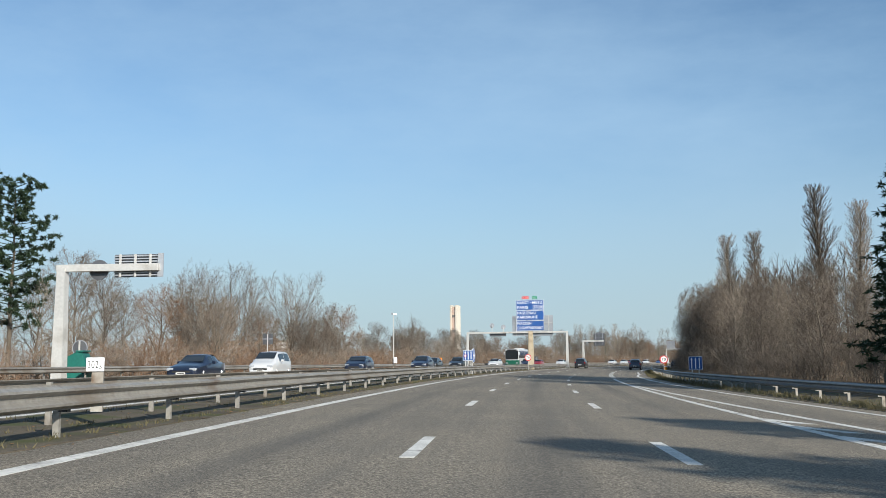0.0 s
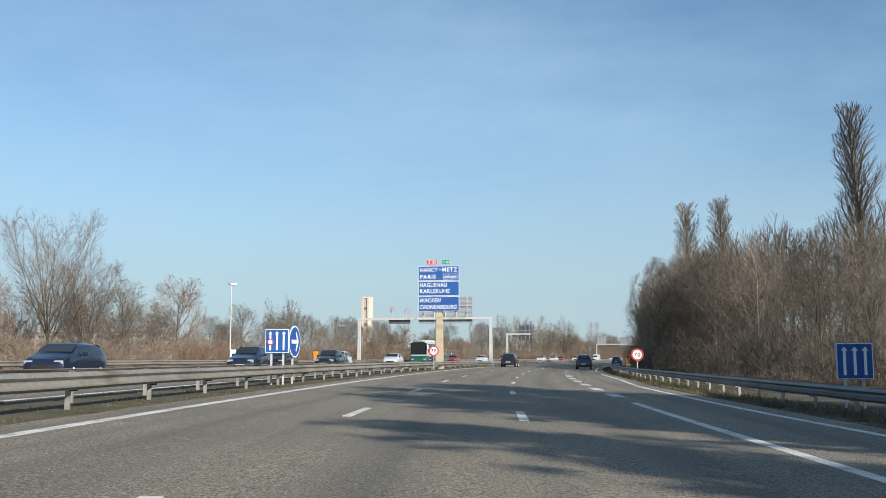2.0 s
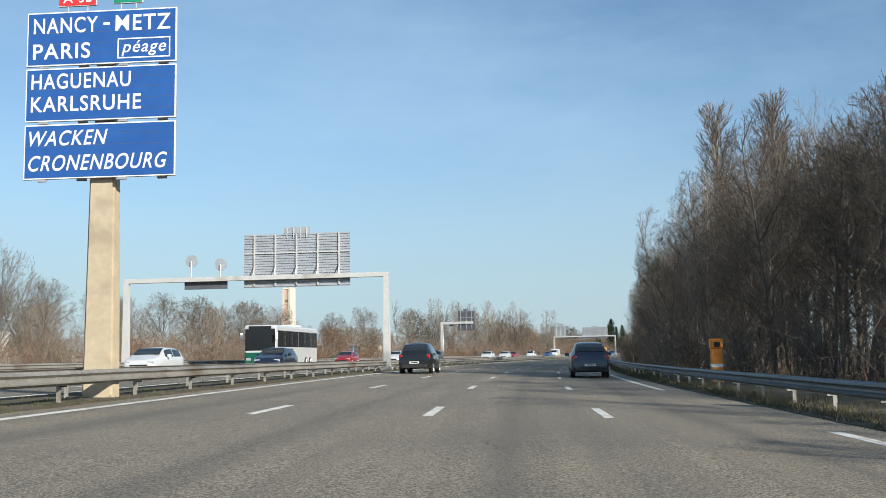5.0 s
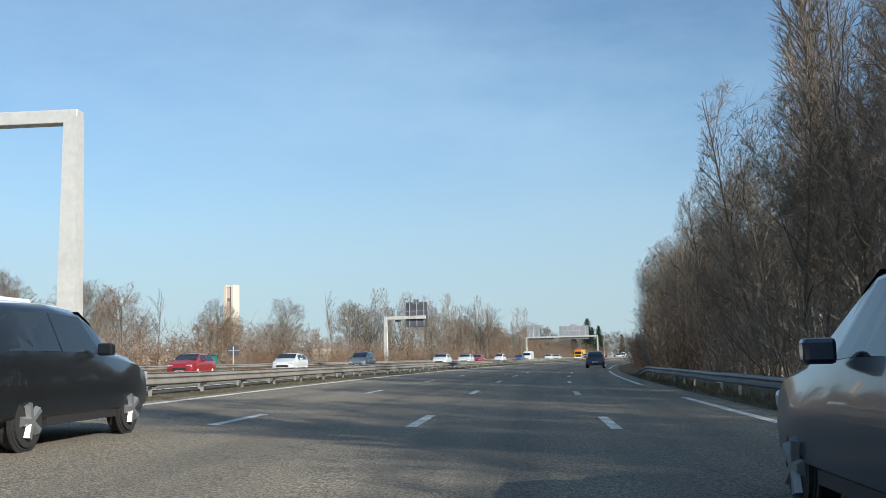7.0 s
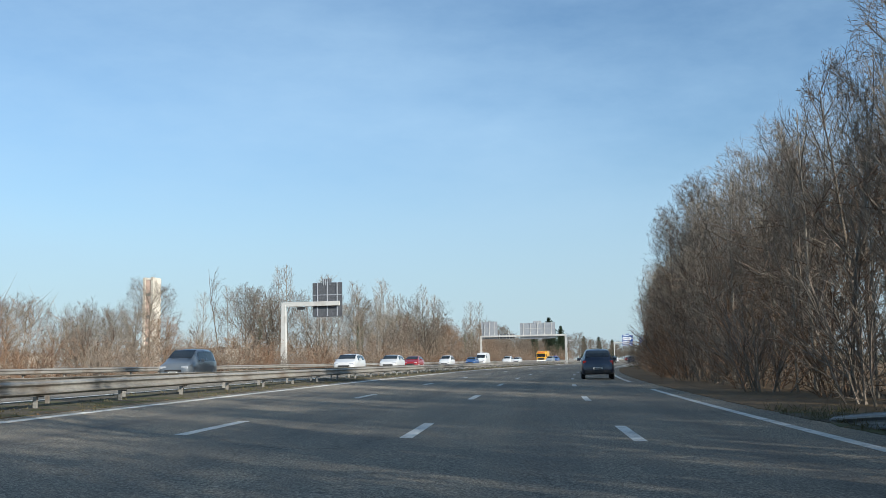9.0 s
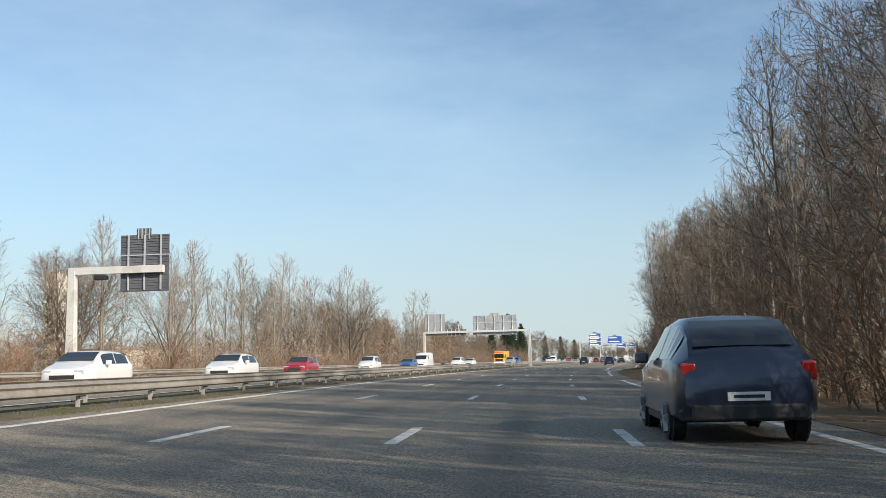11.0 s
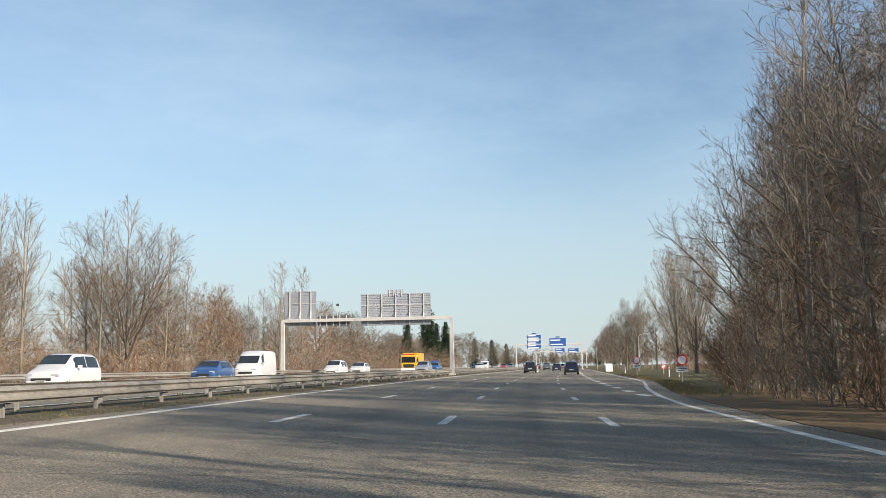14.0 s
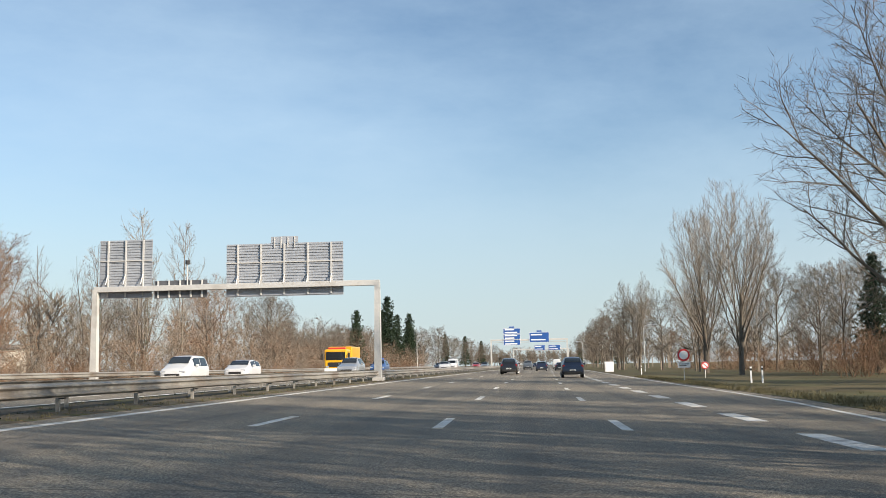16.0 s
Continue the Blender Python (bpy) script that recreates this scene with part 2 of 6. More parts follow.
M_TWIGRED = node_mat("bare russet twigs", (0.125, 0.078, 0.049), (0.235, 0.150, 0.098), 0.9, 0, 0.5, 4.0, 0.0, 0.2, vary=0.25)
M_TWIGDARK = node_mat("dark bare twigs", (0.082, 0.067, 0.054), (0.19, 0.156, 0.125), 0.9, 0, 0.5, 4.0, 0.0, 0.2, vary=0.25)
M_TWIGPALE = node_mat("pale bare twigs", (0.15, 0.125, 0.10), (0.29, 0.25, 0.205), 0.9, 0, 0.5, 4.0, 0.0, 0.2, vary=0.2)
M_NEEDLE = node_mat("dark green needles", (0.010, 0.022, 0.012), (0.035, 0.062, 0.028), 0.7, 0, 0.6, 5.0, 0.0, 0.3, vary=0.2)
M_IVY = node_mat("ivy leaves", (0.018, 0.035, 0.010), (0.06, 0.085, 0.028), 0.5, 0, 0.6, 5.0, 0.0, 0.4)
M_DRYLEAF = node_mat("withered leaves", (0.17, 0.085, 0.035), (0.34, 0.19, 0.085), 0.85, 0, 0.6, 5.0, 0.0, 0.2)
M_TYRE = plain_mat("tyre rubber", (0.018, 0.018, 0.018), 0.85)
M_RIM = plain_mat("alloy rim", (0.26, 0.27, 0.28), 0.4, 0.6)
M_GLASS = plain_mat("tinted car glass", (0.018, 0.022, 0.026), 0.06, 0.0, 0.8)
M_TRIM = plain_mat("black plastic trim", (0.02, 0.02, 0.021), 0.6)
M_LAMP = plain_mat("headlamp lens", (0.40, 0.42, 0.45), 0.12, 0.1, 0.8)
M_TAIL = plain_mat("red tail lamp lens", (0.36, 0.015, 0.012), 0.15, 0.0, 0.8)
M_PLATE = plain_mat("number plate", (0.72, 0.72, 0.70), 0.5)
M_CONCRETE = node_mat("concrete facade", (0.44, 0.42, 0.39), (0.58, 0.56, 0.52), 0.8, 0, 0.08, 2.0, 0.05)
M_PINKCON = node_mat("pinkish render facade", (0.50, 0.36, 0.29), (0.60, 0.45, 0.37), 0.8, 0, 0.08, 2.0, 0.05)
M_CREAM = node_mat("cream render facade", (0.50, 0.46, 0.39), (0.62, 0.575, 0.50), 0.8, 0, 0.08, 2.0, 0.05)
M_ROOF = node_mat("grey roof", (0.12, 0.115, 0.11), (0.22, 0.21, 0.20), 0.8, 0, 0.2, 3.0, 0.1)
M_PANE = plain_mat("window pane", (0.05, 0.065, 0.08), 0.12, 0.0, 0.8)

# ---------------------------------------------------------------- geometry helpers
def mesh_ob(name, verts, faces, mat, parent=None, label="", smooth=False):
    me = bpy.data.meshes.new(name)
    me.from_pydata(verts.tolist() if isinstance(verts, np.ndarray) else [tuple(v) for v in verts], [], faces)
    me.materials.append(mat)
    if smooth:
        me.polygons.foreach_set("use_smooth", [True] * len(me.polygons))
    me.update()
    ob = new(name, me)
    if parent:
        ob.parent = parent
    if label:
        tagged(ob, label)
    return ob


def part(name, bm, mat, parent, label="", smooth=False):
    me = bpy.data.meshes.new(name)
    bmesh.ops.recalc_face_normals(bm, faces=bm.faces)
    bm.to_mesh(me)
    bm.free()
    me.materials.append(mat)
    if smooth:
        me.polygons.foreach_set("use_smooth", [True] * len(me.polygons))
    ob = new(name, me)
    ob.parent = parent
    if label:
        tagged(ob, label)
    return ob


def thing(name, label, category, group="", m=None, kind=""):
    ob = new(name)
    ob.empty_display_size = 0.2
    tagged(ob, label, category, group, kind)
    if m:
        ob.matrix_basis = m
    return ob


def box(bm, x0, x1, y0, y1, z0, z1, bevel=0.0):
    r = bmesh.ops.create_cube(bm, size=1.0)
    for v in r["verts"]:
        v.co = Vector((x0 + (v.co.x + 0.5) * (x1 - x0), y0 + (v.co.y + 0.5) * (y1 - y0), z0 + (v.co.z + 0.5) * (z1 - z0)))
    if bevel:
        es = list({e for v in r["verts"] for e in v.link_edges})
        bmesh.ops.bevel(bm, geom=es, offset=bevel, segments=2, affect="EDGES", profile=0.5)
    return bm


def box_bm(*a, bevel=0.0):
    return box(bmesh.new(), *a, bevel=bevel)


def rod(bm, p, q, r0, r1=None, sides=8):
    p, q = Vector(p), Vector(q)
    d = q - p
    m = Matrix.Translation((p + q) / 2) @ d.to_track_quat("Z", "Y").to_matrix().to_4x4()
    bmesh.ops.create_cone(bm, cap_ends=True, segments=sides, radius1=r0, radius2=r0 if r1 is None else r1, depth=d.length, matrix=m)
    return bm


def rod_bm(*a, **k):
    return rod(bmesh.new(), *a, **k)


def disc(bm, r, y0, y1, cx=0, cz=0, sides=40, inner=0.0):
    """A disc or ring, axis along y."""
    v = [[], [], [], []]
    for i in range(sides):
        a = 2 * math.pi * i / sides
        c, s = math.cos(a), math.sin(a)
        v[0].append(bm.verts.new((cx + r * c, y0, cz + r * s)))
        v[1].append(bm.verts.new((cx + r * c, y1, cz + r * s)))
        if inner:
            v[2].append(bm.verts.new((cx + inner * c, y0, cz + inner * s)))
            v[3].append(bm.verts.new((cx + inner * c, y1, cz + inner * s)))
    for i in range(sides):
        j = (i + 1) % sides
        bm.faces.new((v[0][i], v[0][j], v[1][j], v[1][i]))
        if inner:
            bm.faces.new((v[2][i], v[3][i], v[3][j], v[2][j]))
            bm.faces.new((v[0][i], v[2][i], v[2][j], v[0][j]))
            bm.faces.new((v[1][i], v[1][j], v[3][j], v[3][i]))
    if not inner:
        bm.faces.new(v[0])
        bm.faces.new(list(reversed(v[1])))
    return bm


def poly(bm, pts, y0, y1):
    """A flat outline in x and z, y0 to y1 thick."""
    a = [bm.verts.new((x, y0, z)) for x, z in pts]
    b = [bm.verts.new((x, y1, z)) for x, z in pts]
    bm.faces.new(a)
    bm.faces.new(list(reversed(b)))
    for i in range(len(pts)):
        j = (i + 1) % len(pts)
        bm.faces.new((a[i], b[i], b[j], a[j]))
    return bm


def words(name, text, x0, x1, z0, z1, y, mat, parent, shear=0.0, label="", bold=0.0):
    """Lettering that fills x0 to x1 and z0 to z1 at depth y, read from -y."""
    cu = bpy.data.curves.new(name, "FONT")
    cu.body, cu.size, cu.extrude, cu.offset, cu.shear = text, 1.0, 0.0, bold, shear
    cu.space_character = 1.12
    tmp = bpy.data.objects.new(name, cu)
    scene.collection.objects.link(tmp)
    bpy.context.view_layer.update()
    me = bpy.data.meshes.new_from_object(tmp.evaluated_get(bpy.context.evaluated_depsgraph_get()))
    bpy.data.objects.remove(tmp)
    xs = [v.co.x for v in me.vertices]
    zs = [v.co.y for v in me.vertices]
    a, b, c, d = min(xs), max(xs), min(zs), max(zs)
    for v in me.vertices:
        v.co = Vector((x0 + (v.co.x - a) / (b - a) * (x1 - x0), y, z0 + (v.co.y - c) / (d - c) * (z1 - z0)))
    me.materials.clear()
    me.materials.append(mat)
    ob = new(name, me)
    ob.parent = parent
    if label:
        tagged(ob, label)
    return ob


# ---------------------------------------------------------------- the line of the road
# heading in degrees to the right of +y, by metres along the second lane line
KNOT_S = (-400, -100, 0, 40, 80, 120, 180, 250, 320, 370, 420, 600, 2500)
KNOT_H = (-29, -8.58, -1.56, 1.25, 4.04, 6.85, 10.88, 15.29, 18.91, 20.70, 21.61, 21.75, 21.75)
R_S = np.arange(-400.0, 2500.5, 0.5)
R_H = np.radians(np.interp(R_S, KNOT_S, KNOT_H))
_mid = (R_H[1:] + R_H[:-1]) / 2
R_X = np.concatenate([[0], np.cumsum(0.5 * np.sin(_mid))])
R_Y = np.concatenate([[0], np.cumsum(0.5 * np.cos(_mid))])
R_X += 2.03 - R_X[800]
R_Y -= R_Y[800]
BANK = 0.0253
LANE = 3.09
LEFT_EDGE = -6.42
RAIL_C = -24.6
Z_FAR = 0.24


def road_z(u):
    """Height of the ground across the road: banked on this side, level beyond the median."""
    return float(np.interp(u, (-60, -28, -25.2, -10, -8.6, 10.5, 14, 60), (0.1, 0.1, Z_FAR, Z_FAR, 0.2, -BANK * 10.5, -0.30, -0.30)))


def at(s, u, z=None, up=0.0):
    x, y, h = np.interp(s, R_S, R_X), np.interp(s, R_S, R_Y), np.interp(s, R_S, R_H)
    return Vector((x + u * math.cos(h), y - u * math.sin(h), (road_z(u) if z is None else z) + up))


def heading(s):
    return math.degrees(float(np.interp(s, R_S, R_H)))


def place(s, u, turn=0.0, z=None, up=0.0, scale=1.0):
    """A pose on the plan: x to the right of the road, y along it."""
    p = at(s, u, z, up)
    return pose(p.x, p.y, p.z, 0, 0, turn - heading(s)) @ Matrix.Scale(scale, 4)


def ribbon(name, s0, s1, us, mat, step=2.0, up=0.0, parent=None, edge=0.25):
    """A sheet along the road with the given lines across it, and skirts down its sides."""
    ss = np.arange(s0, s1 + step * 0.5, step)
    verts, uvs, faces = [], [], []
    n = len(us(s0)) + 2
    for s in ss:
        row = list(us(s))
        pts = [at(s, row[0], up=up - edge)] + [at(s, u, up=up) for u in row] + [at(s, row[-1], up=up - edge)]
        verts += pts
        uvs += [(row[0], s)] + [(u, s) for u in row] + [(row[-1], s)]
    for i in range(len(ss) - 1):
        for j in range(n - 1):
            a = i * n + j
            faces.append((a, a + 1, a + n + 1, a + n))
    ob = mesh_ob(name, verts, faces, mat, parent)
    lay = ob.data.uv_layers.new(name="lane")
    idx = np.empty(len(ob.data.loops), dtype=np.int32)
    ob.data.loops.foreach_get("vertex_index", idx)
    lay.data.foreach_set("uv", np.array(uvs, dtype=np.float32)[idx].ravel())
    return ob

# ---------------------------------------------------------------- ground and roads
def build_ground():
    ang = np.linspace(0, 2 * math.pi, 73)[:-1]
    rad = [0, 60, 150, 300, 600, 1200, 2400, 4200]
    c = at(170, 0)
    verts = [(c.x, c.y, -0.46)]
    faces = []
    for r in rad[1:]:
        verts += [(c.x + r * math.cos(a), c.y + r * math.sin(a), -0.46) for a in ang]
    n = len(ang)
    for j in range(n):
        faces.append((0, 1 + j, 1 + (j + 1) % n))
    for k in range(len(rad) - 2):
        for j in range(n):
            a, b = 1 + k * n + j, 1 + k * n + (j + 1) % n
            faces.append((a, a + n, b + n, b))
    tagged(mesh_ob("ground", verts, faces, M_GROUND), "flat winter grassland with brown leaf litter", "ground", kind="structure")


def right_edge(s):
    return float(np.interp(s, (-400, 20, 60, 85, 100, 318, 334, 343, 360, 372, 640, 700), (7.9, 7.3, 6.3, 6.3, 6.75, 6.75, 7.2, 7.85, 9.4, 10.2, 10.2, 7.2)))


build_ground()
road_near = tagged(ribbon("road", -120, 1500, lambda s: (-7.25, -5.0, -2.0, 1.0, 4.0, right_edge(s)), M_ROAD),
                   "grey brown worn asphalt carriageway with white lane lines", "road", kind="structure")
road_far = tagged(ribbon("road", -120, 1500, lambda s: (-24.2, -20, -15, -10.0), M_ROAD),
                  "opposite asphalt carriageway behind the median barrier", "road", kind="structure")
tagged(ribbon("median_strip", -120, 1500, lambda s: (-10.0 + 0.12 * noise.noise((s * 0.4, 0, 3)), -9.4, -8.4, -7.25 + 0.16 * noise.noise((s * 0.7, 0, 0))), M_SOIL, step=0.5, up=0.012, edge=0.1),
       "dusty soil median strip between guard rails", "median", kind="structure")
tagged(ribbon("verge_right", 214, 338, lambda s: (right_edge(s) - 0.03 + 0.14 * noise.noise((s * 0.8, 5, 0)), right_edge(s) + 1.6, right_edge(s) + 4.5), M_LITTER, step=0.5, up=0.014, edge=0.15),
       "brown leaf litter verge along the wood", "verge", kind="structure")
tagged(ribbon("verge_right", -120, 214, lambda s: (right_edge(s) - 0.03 + 0.14 * noise.noise((s * 0.8, 5, 0)), right_edge(s) + 1.6, right_edge(s) + 4.5), M_SOIL, step=0.5, up=0.014, edge=0.15),
       "dark mossy soil verge under the roadside guard rail", "verge", kind="structure")
tagged(ribbon("verge_right", 338, 900, lambda s: (right_edge(s) - 0.03 + 0.14 * noise.noise((s * 0.8, 5, 0)), right_edge(s) + 1.6, right_edge(s) + 4.5), M_GROUND, step=0.5, up=0.014, edge=0.15),
       "grass verge along the carriageway", "verge", kind="structure")
tagged(ribbon("verge_left", -120, 900, lambda s: (-60, -40, -29, -26, -24.2), M_LITTER, step=4.0, up=0.01, edge=0.3),
       "leaf littered verge behind the outer guard rail", "verge", kind="structure")
tagged(ribbon("wood_floor", -60, 345, lambda s: (11.0 + 0.5 * noise.noise((s * 0.3, 9, 0)), 16, 30, 60), M_LITTER, step=2.0, up=0.03, edge=0.2),
       "brown leaf litter under the roadside trees", "ground", kind="structure")


# ---- painted lines: each stroke is its own piece, 4 mm proud of the asphalt
def strip_mesh(name, s0, s1, u0, u1, parent, w=0.2, step=3.0):
    k = max(1, int(round((s1 - s0) / step)))
    verts, faces = [], []
    for i in range(k + 1):
        f = i / k
        s, u = s0 + (s1 - s0) * f, u0 + (u1 - u0) * f
        ru = 0.012 * noise.noise((s * 1.7, u, 1)), 0.012 * noise.noise((s * 1.7, u, 7))
        for du, up in ((-w / 2 + ru[0], -0.003), (-w / 2 + ru[0], 0.004), (w / 2 + ru[1], 0.004), (w / 2 + ru[1], -0.003)):
            verts.append(at(s, u + du, up=up))
    for i in range(k):
        for j in range(3):
            a = i * 4 + j
            faces.append((a, a + 1, a + 5, a + 4))
    faces += [(0, 3, 2, 1), (k * 4, k * 4 + 1, k * 4 + 2, k * 4 + 3)]
    return mesh_ob(name, verts, faces, M_PAINT, parent)


# far ends of the lane strokes: stroke number, metres
STROKE_N = (-12, 1, 2, 4, 7, 10, 14, 16, 17, 21, 22, 27, 28, 60)
STROKE_S = (-155, 13.7, 26.6, 50.4, 89.0, 128.1, 182.4, 209.0, 221.9, 278.7, 291.7, 359.5, 372.5, 788)


def build_lines():
    for k in range(-2, 50):
        s1 = float(np.interp(k, STROKE_N, STROKE_S))
        for lane in (-1, 0, 1):
            if lane == 1 and 0 < s1 < 119 or lane == 1 and s1 <= 0:
                continue
            strip_mesh("lane_stroke", s1 - 3.0, s1, LANE * lane, LANE * lane, road_near, 0.17)
        for lane in range(3):
            u = -12.9 - 3.2 * lane
            if k < 40:
                strip_mesh("lane_stroke", s1 - 3.0, s1, u, u, road_far, 0.15)
    for s in range(-100, 900, 50):
        a, b = (float(np.interp(q, (100, 200, 250), (LEFT_EDGE, -6.8, -6.52))) for q in (s, s + 50))
        strip_mesh("edge_line", s, s + 50, a, b, road_near, 0.22)
        strip_mesh("edge_line", s, s + 50, -10.35, -10.35, road_far, 0.2)
        strip_mesh("edge_line", s, s + 50, -22.6, -22.6, road_far, 0.2)
    # right edge: continuous along the slip lane, then long strokes
    for a, b, u0, u1 in ((-60, 22, 7.0, 6.45), (22, 40, 6.45, 5.9), (40, 65, 5.9, 5.42), (65, 86, 5.42, 5.42), (86, 101, 5.42, 6.0), (101, 122.5, 6.0, 5.95),
                         (139, 178, 5.93, 5.88), (190.7, 230, 5.88, 5.88), (242, 288.5, 5.88, 5.88), (304, 326, 5.88, 5.96)):
        strip_mesh("edge_line", a, b, u0, u1, road_near, 0.2)
    for a, b, u0, u1 in ((326, 334, 5.96, 6.32), (334, 343, 6.32, 6.95), (343, 351, 6.95, 7.62), (351, 360, 7.62, 8.45), (360, 370, 8.45, 9.2), (370, 380, 9.2, 9.5), (380, 420, 9.5, 9.6), (420, 560, 9.6, 9.6)):
        strip_mesh("edge_line", a, b, u0, u1, road_near, 0.2)
    # slip lane: closing gore, then short wide strokes
    strip_mesh("gore_line", -60, 69, 2.95, LANE, road_near, 0.2)
    strip_mesh("gore_line", -40, 50, 6.0, 3.25, road_near, 0.2)
    for i in range(5):
        s = 11 + i * 2.4
        strip_mesh("gore_hatch", s - 1.6, s, 3.1 + 0.017 * (50 - s), 3.05, road_near, 0.3, step=1.0)
    for i in range(7):
        s = 72.85 + 6.5 * i
        strip_mesh("wide_stroke", s, s + 3.0, LANE + 0.1, LANE + 0.1, road_near, 0.38)
    for i in range(26):
        s = 334.0 + 6.4 * i
        strip_mesh("wide_stroke", s, s + 3.0, 5.85, 5.85, road_near, 0.40)


build_lines()


# ---------------------------------------------------------------- guard rails
W_PROFILE = ((0.020, -0.155), (0.020, -0.140), (-0.055, -0.105), (-0.060, -0.075), (0.015, -0.030), (0.020, 0.0), (0.015, 0.030),
             (-0.060, 0.075), (-0.055, 0.105), (0.020, 0.140), (0.020, 0.155))


def guard_rail(label, s0, s1, ufun, side, mat, zc=0.63, pitch=4.0, ramp_end=False, sink=lambda s: 0.0):
    """A W-beam on C-posts. side: +1 where the beam's face looks to +u; sink: how much lower it stands along the way."""
    rail = thing("guard_rail", label, "guard rail", kind="structure")
    ss = np.arange(s0, s1 + 0.1, pitch)
    for k in range(len(ss) - 1):
        a, b = ss[k], ss[k + 1]
        if b - a > 0.1 and (k % 8 == 0):
            e = min(ss[-1], a + 8 * pitch)
            verts, faces = [], []
            cols = np.arange(a, e + 0.26, 1.0)
            n = len(W_PROFILE)
            for s in cols:
                drop = sink(s)
                if ramp_end and s > s1 - 9:
                    drop += 0.55 * ((s - (s1 - 9)) / 9) ** 1.5
                for dx, dz in W_PROFILE:
                    u = ufun(s) - side * dx + 0.012 * noise.noise((s * 0.35, zc, side))
                    verts.append(at(s, u, road_z(ufun(s)) + zc + dz - drop + 0.012 * noise.noise((s * 0.21, side, 3))))
                for dx, dz in reversed(W_PROFILE):
                    u = ufun(s) - side * (dx + 0.006) + 0.012 * noise.noise((s * 0.35, zc, side))
                    verts.append(at(s, u, road_z(ufun(s)) + zc + dz - drop + 0.012 * noise.noise((s * 0.21, side, 3))))
            m = 2 * n
            for i in range(len(cols) - 1):
                for j in range(m):
                    p, q = i * m + j, i * m + (j + 1) % m
                    faces.append((p, q, q + m, p + m))
            mesh_ob("beam", verts, faces, mat, rail)
    bm = bmesh.new()
    box(bm, -0.04, 0.04, -0.03, 0.03, -0.35, zc + 0.12)
    me = bpy.data.meshes.new("post")
    bm.to_mesh(me)
    bm.free()
    me.materials.append(M_POST)
    blk = bmesh.new()
    box(blk, -0.06, 0.06, -0.05, 0.05, zc - 0.19, zc + 0.05)
    mb = bpy.data.meshes.new("spacer")
    blk.to_mesh(mb)
    blk.free()
    mb.materials.append(M_TRIM if mat is M_RAIL else M_POST)
    for s in ss:
        if s > s1 - (5 if ramp_end else 0):
            continue
        lean = 1.5 * noise.noise((s * 1.3, side, 0))
        o = new("post", me)
        o.parent = rail
        o.matrix_basis = place(s, ufun(s) - side * 0.20, up=-sink(s)) @ pose(0, 0, 0, lean, lean, 0)
        o = new("spacer", mb)
        o.parent = rail
        o.matrix_basis = place(s, ufun(s) - side * 0.105, up=-sink(s))
    return rail


def median_sink(s):
    return float(np.interp(s, (140, 185, 300, 360), (0.0, 0.10, 0.08, 0.05)))


guard_rail("weathered galvanised median guard rail on steel posts", -40, 640, lambda s: float(np.interp(s, (0, 30, 60, 140, 190, 310, 370), (-7.38, -7.55, -7.72, -7.75, -8.15, -8.15, -7.95))), 1, M_RAIL, zc=0.52, sink=median_sink)
guard_rail("second weathered median guard rail facing opposite traffic", -38, 640, lambda s: float(np.interp(s, (140, 190, 310, 370), (-8.95, -9.35, -9.35, -9.15))), -1, M_RAIL, zc=0.52, sink=median_sink)
guard_rail("pale outer guard rail of the opposite carriageway", -40, 640, lambda s: RAIL_C, 1, M_RAIL)
guard_rail("roadside guard rail toned dark for tree shade, ending in a ramp", -40, 211, lambda s: float(np.interp(s, (-40, 20, 60, 72, 80, 90, 150, 190, 211), (8.7, 8.2, 7.3, 7.3, 7.5, 7.7, 7.5, 7.4, 7.0))), -1, M_SHADERAIL, zc=0.48, pitch=2.85, ramp_end=True)

# ---------------------------------------------------------------- signs, gantries, posts
def bars(parent, rows, y, mat=None, name="lettering"):
    """Unreadable lines of writing as plain bars: x0, x1, z0, z1."""
    for x0, x1, z0, z1 in rows:
        part(name, box_bm(x0, x1, y - 0.006, y, z0, z1), mat or M_WHITE, parent)


def framed_panel(parent, x0, x1, z0, z1, face, y=0.0, rim=0.05, name="panel", label=""):
    p = part(name, box_bm(x0, x1, y, y + 0.05, z0, z1, bevel=0.012), M_ALU, parent, label)
    part("white_border", box_bm(x0 + 0.01, x1 - 0.01, y - 0.006, y - 0.001, z0 + 0.01, z1 - 0.01), M_WHITE, p)
    part("face", box_bm(x0 + rim, x1 - rim, y - 0.012, y - 0.007, z0 + rim, z1 - rim), face, p)
    return p


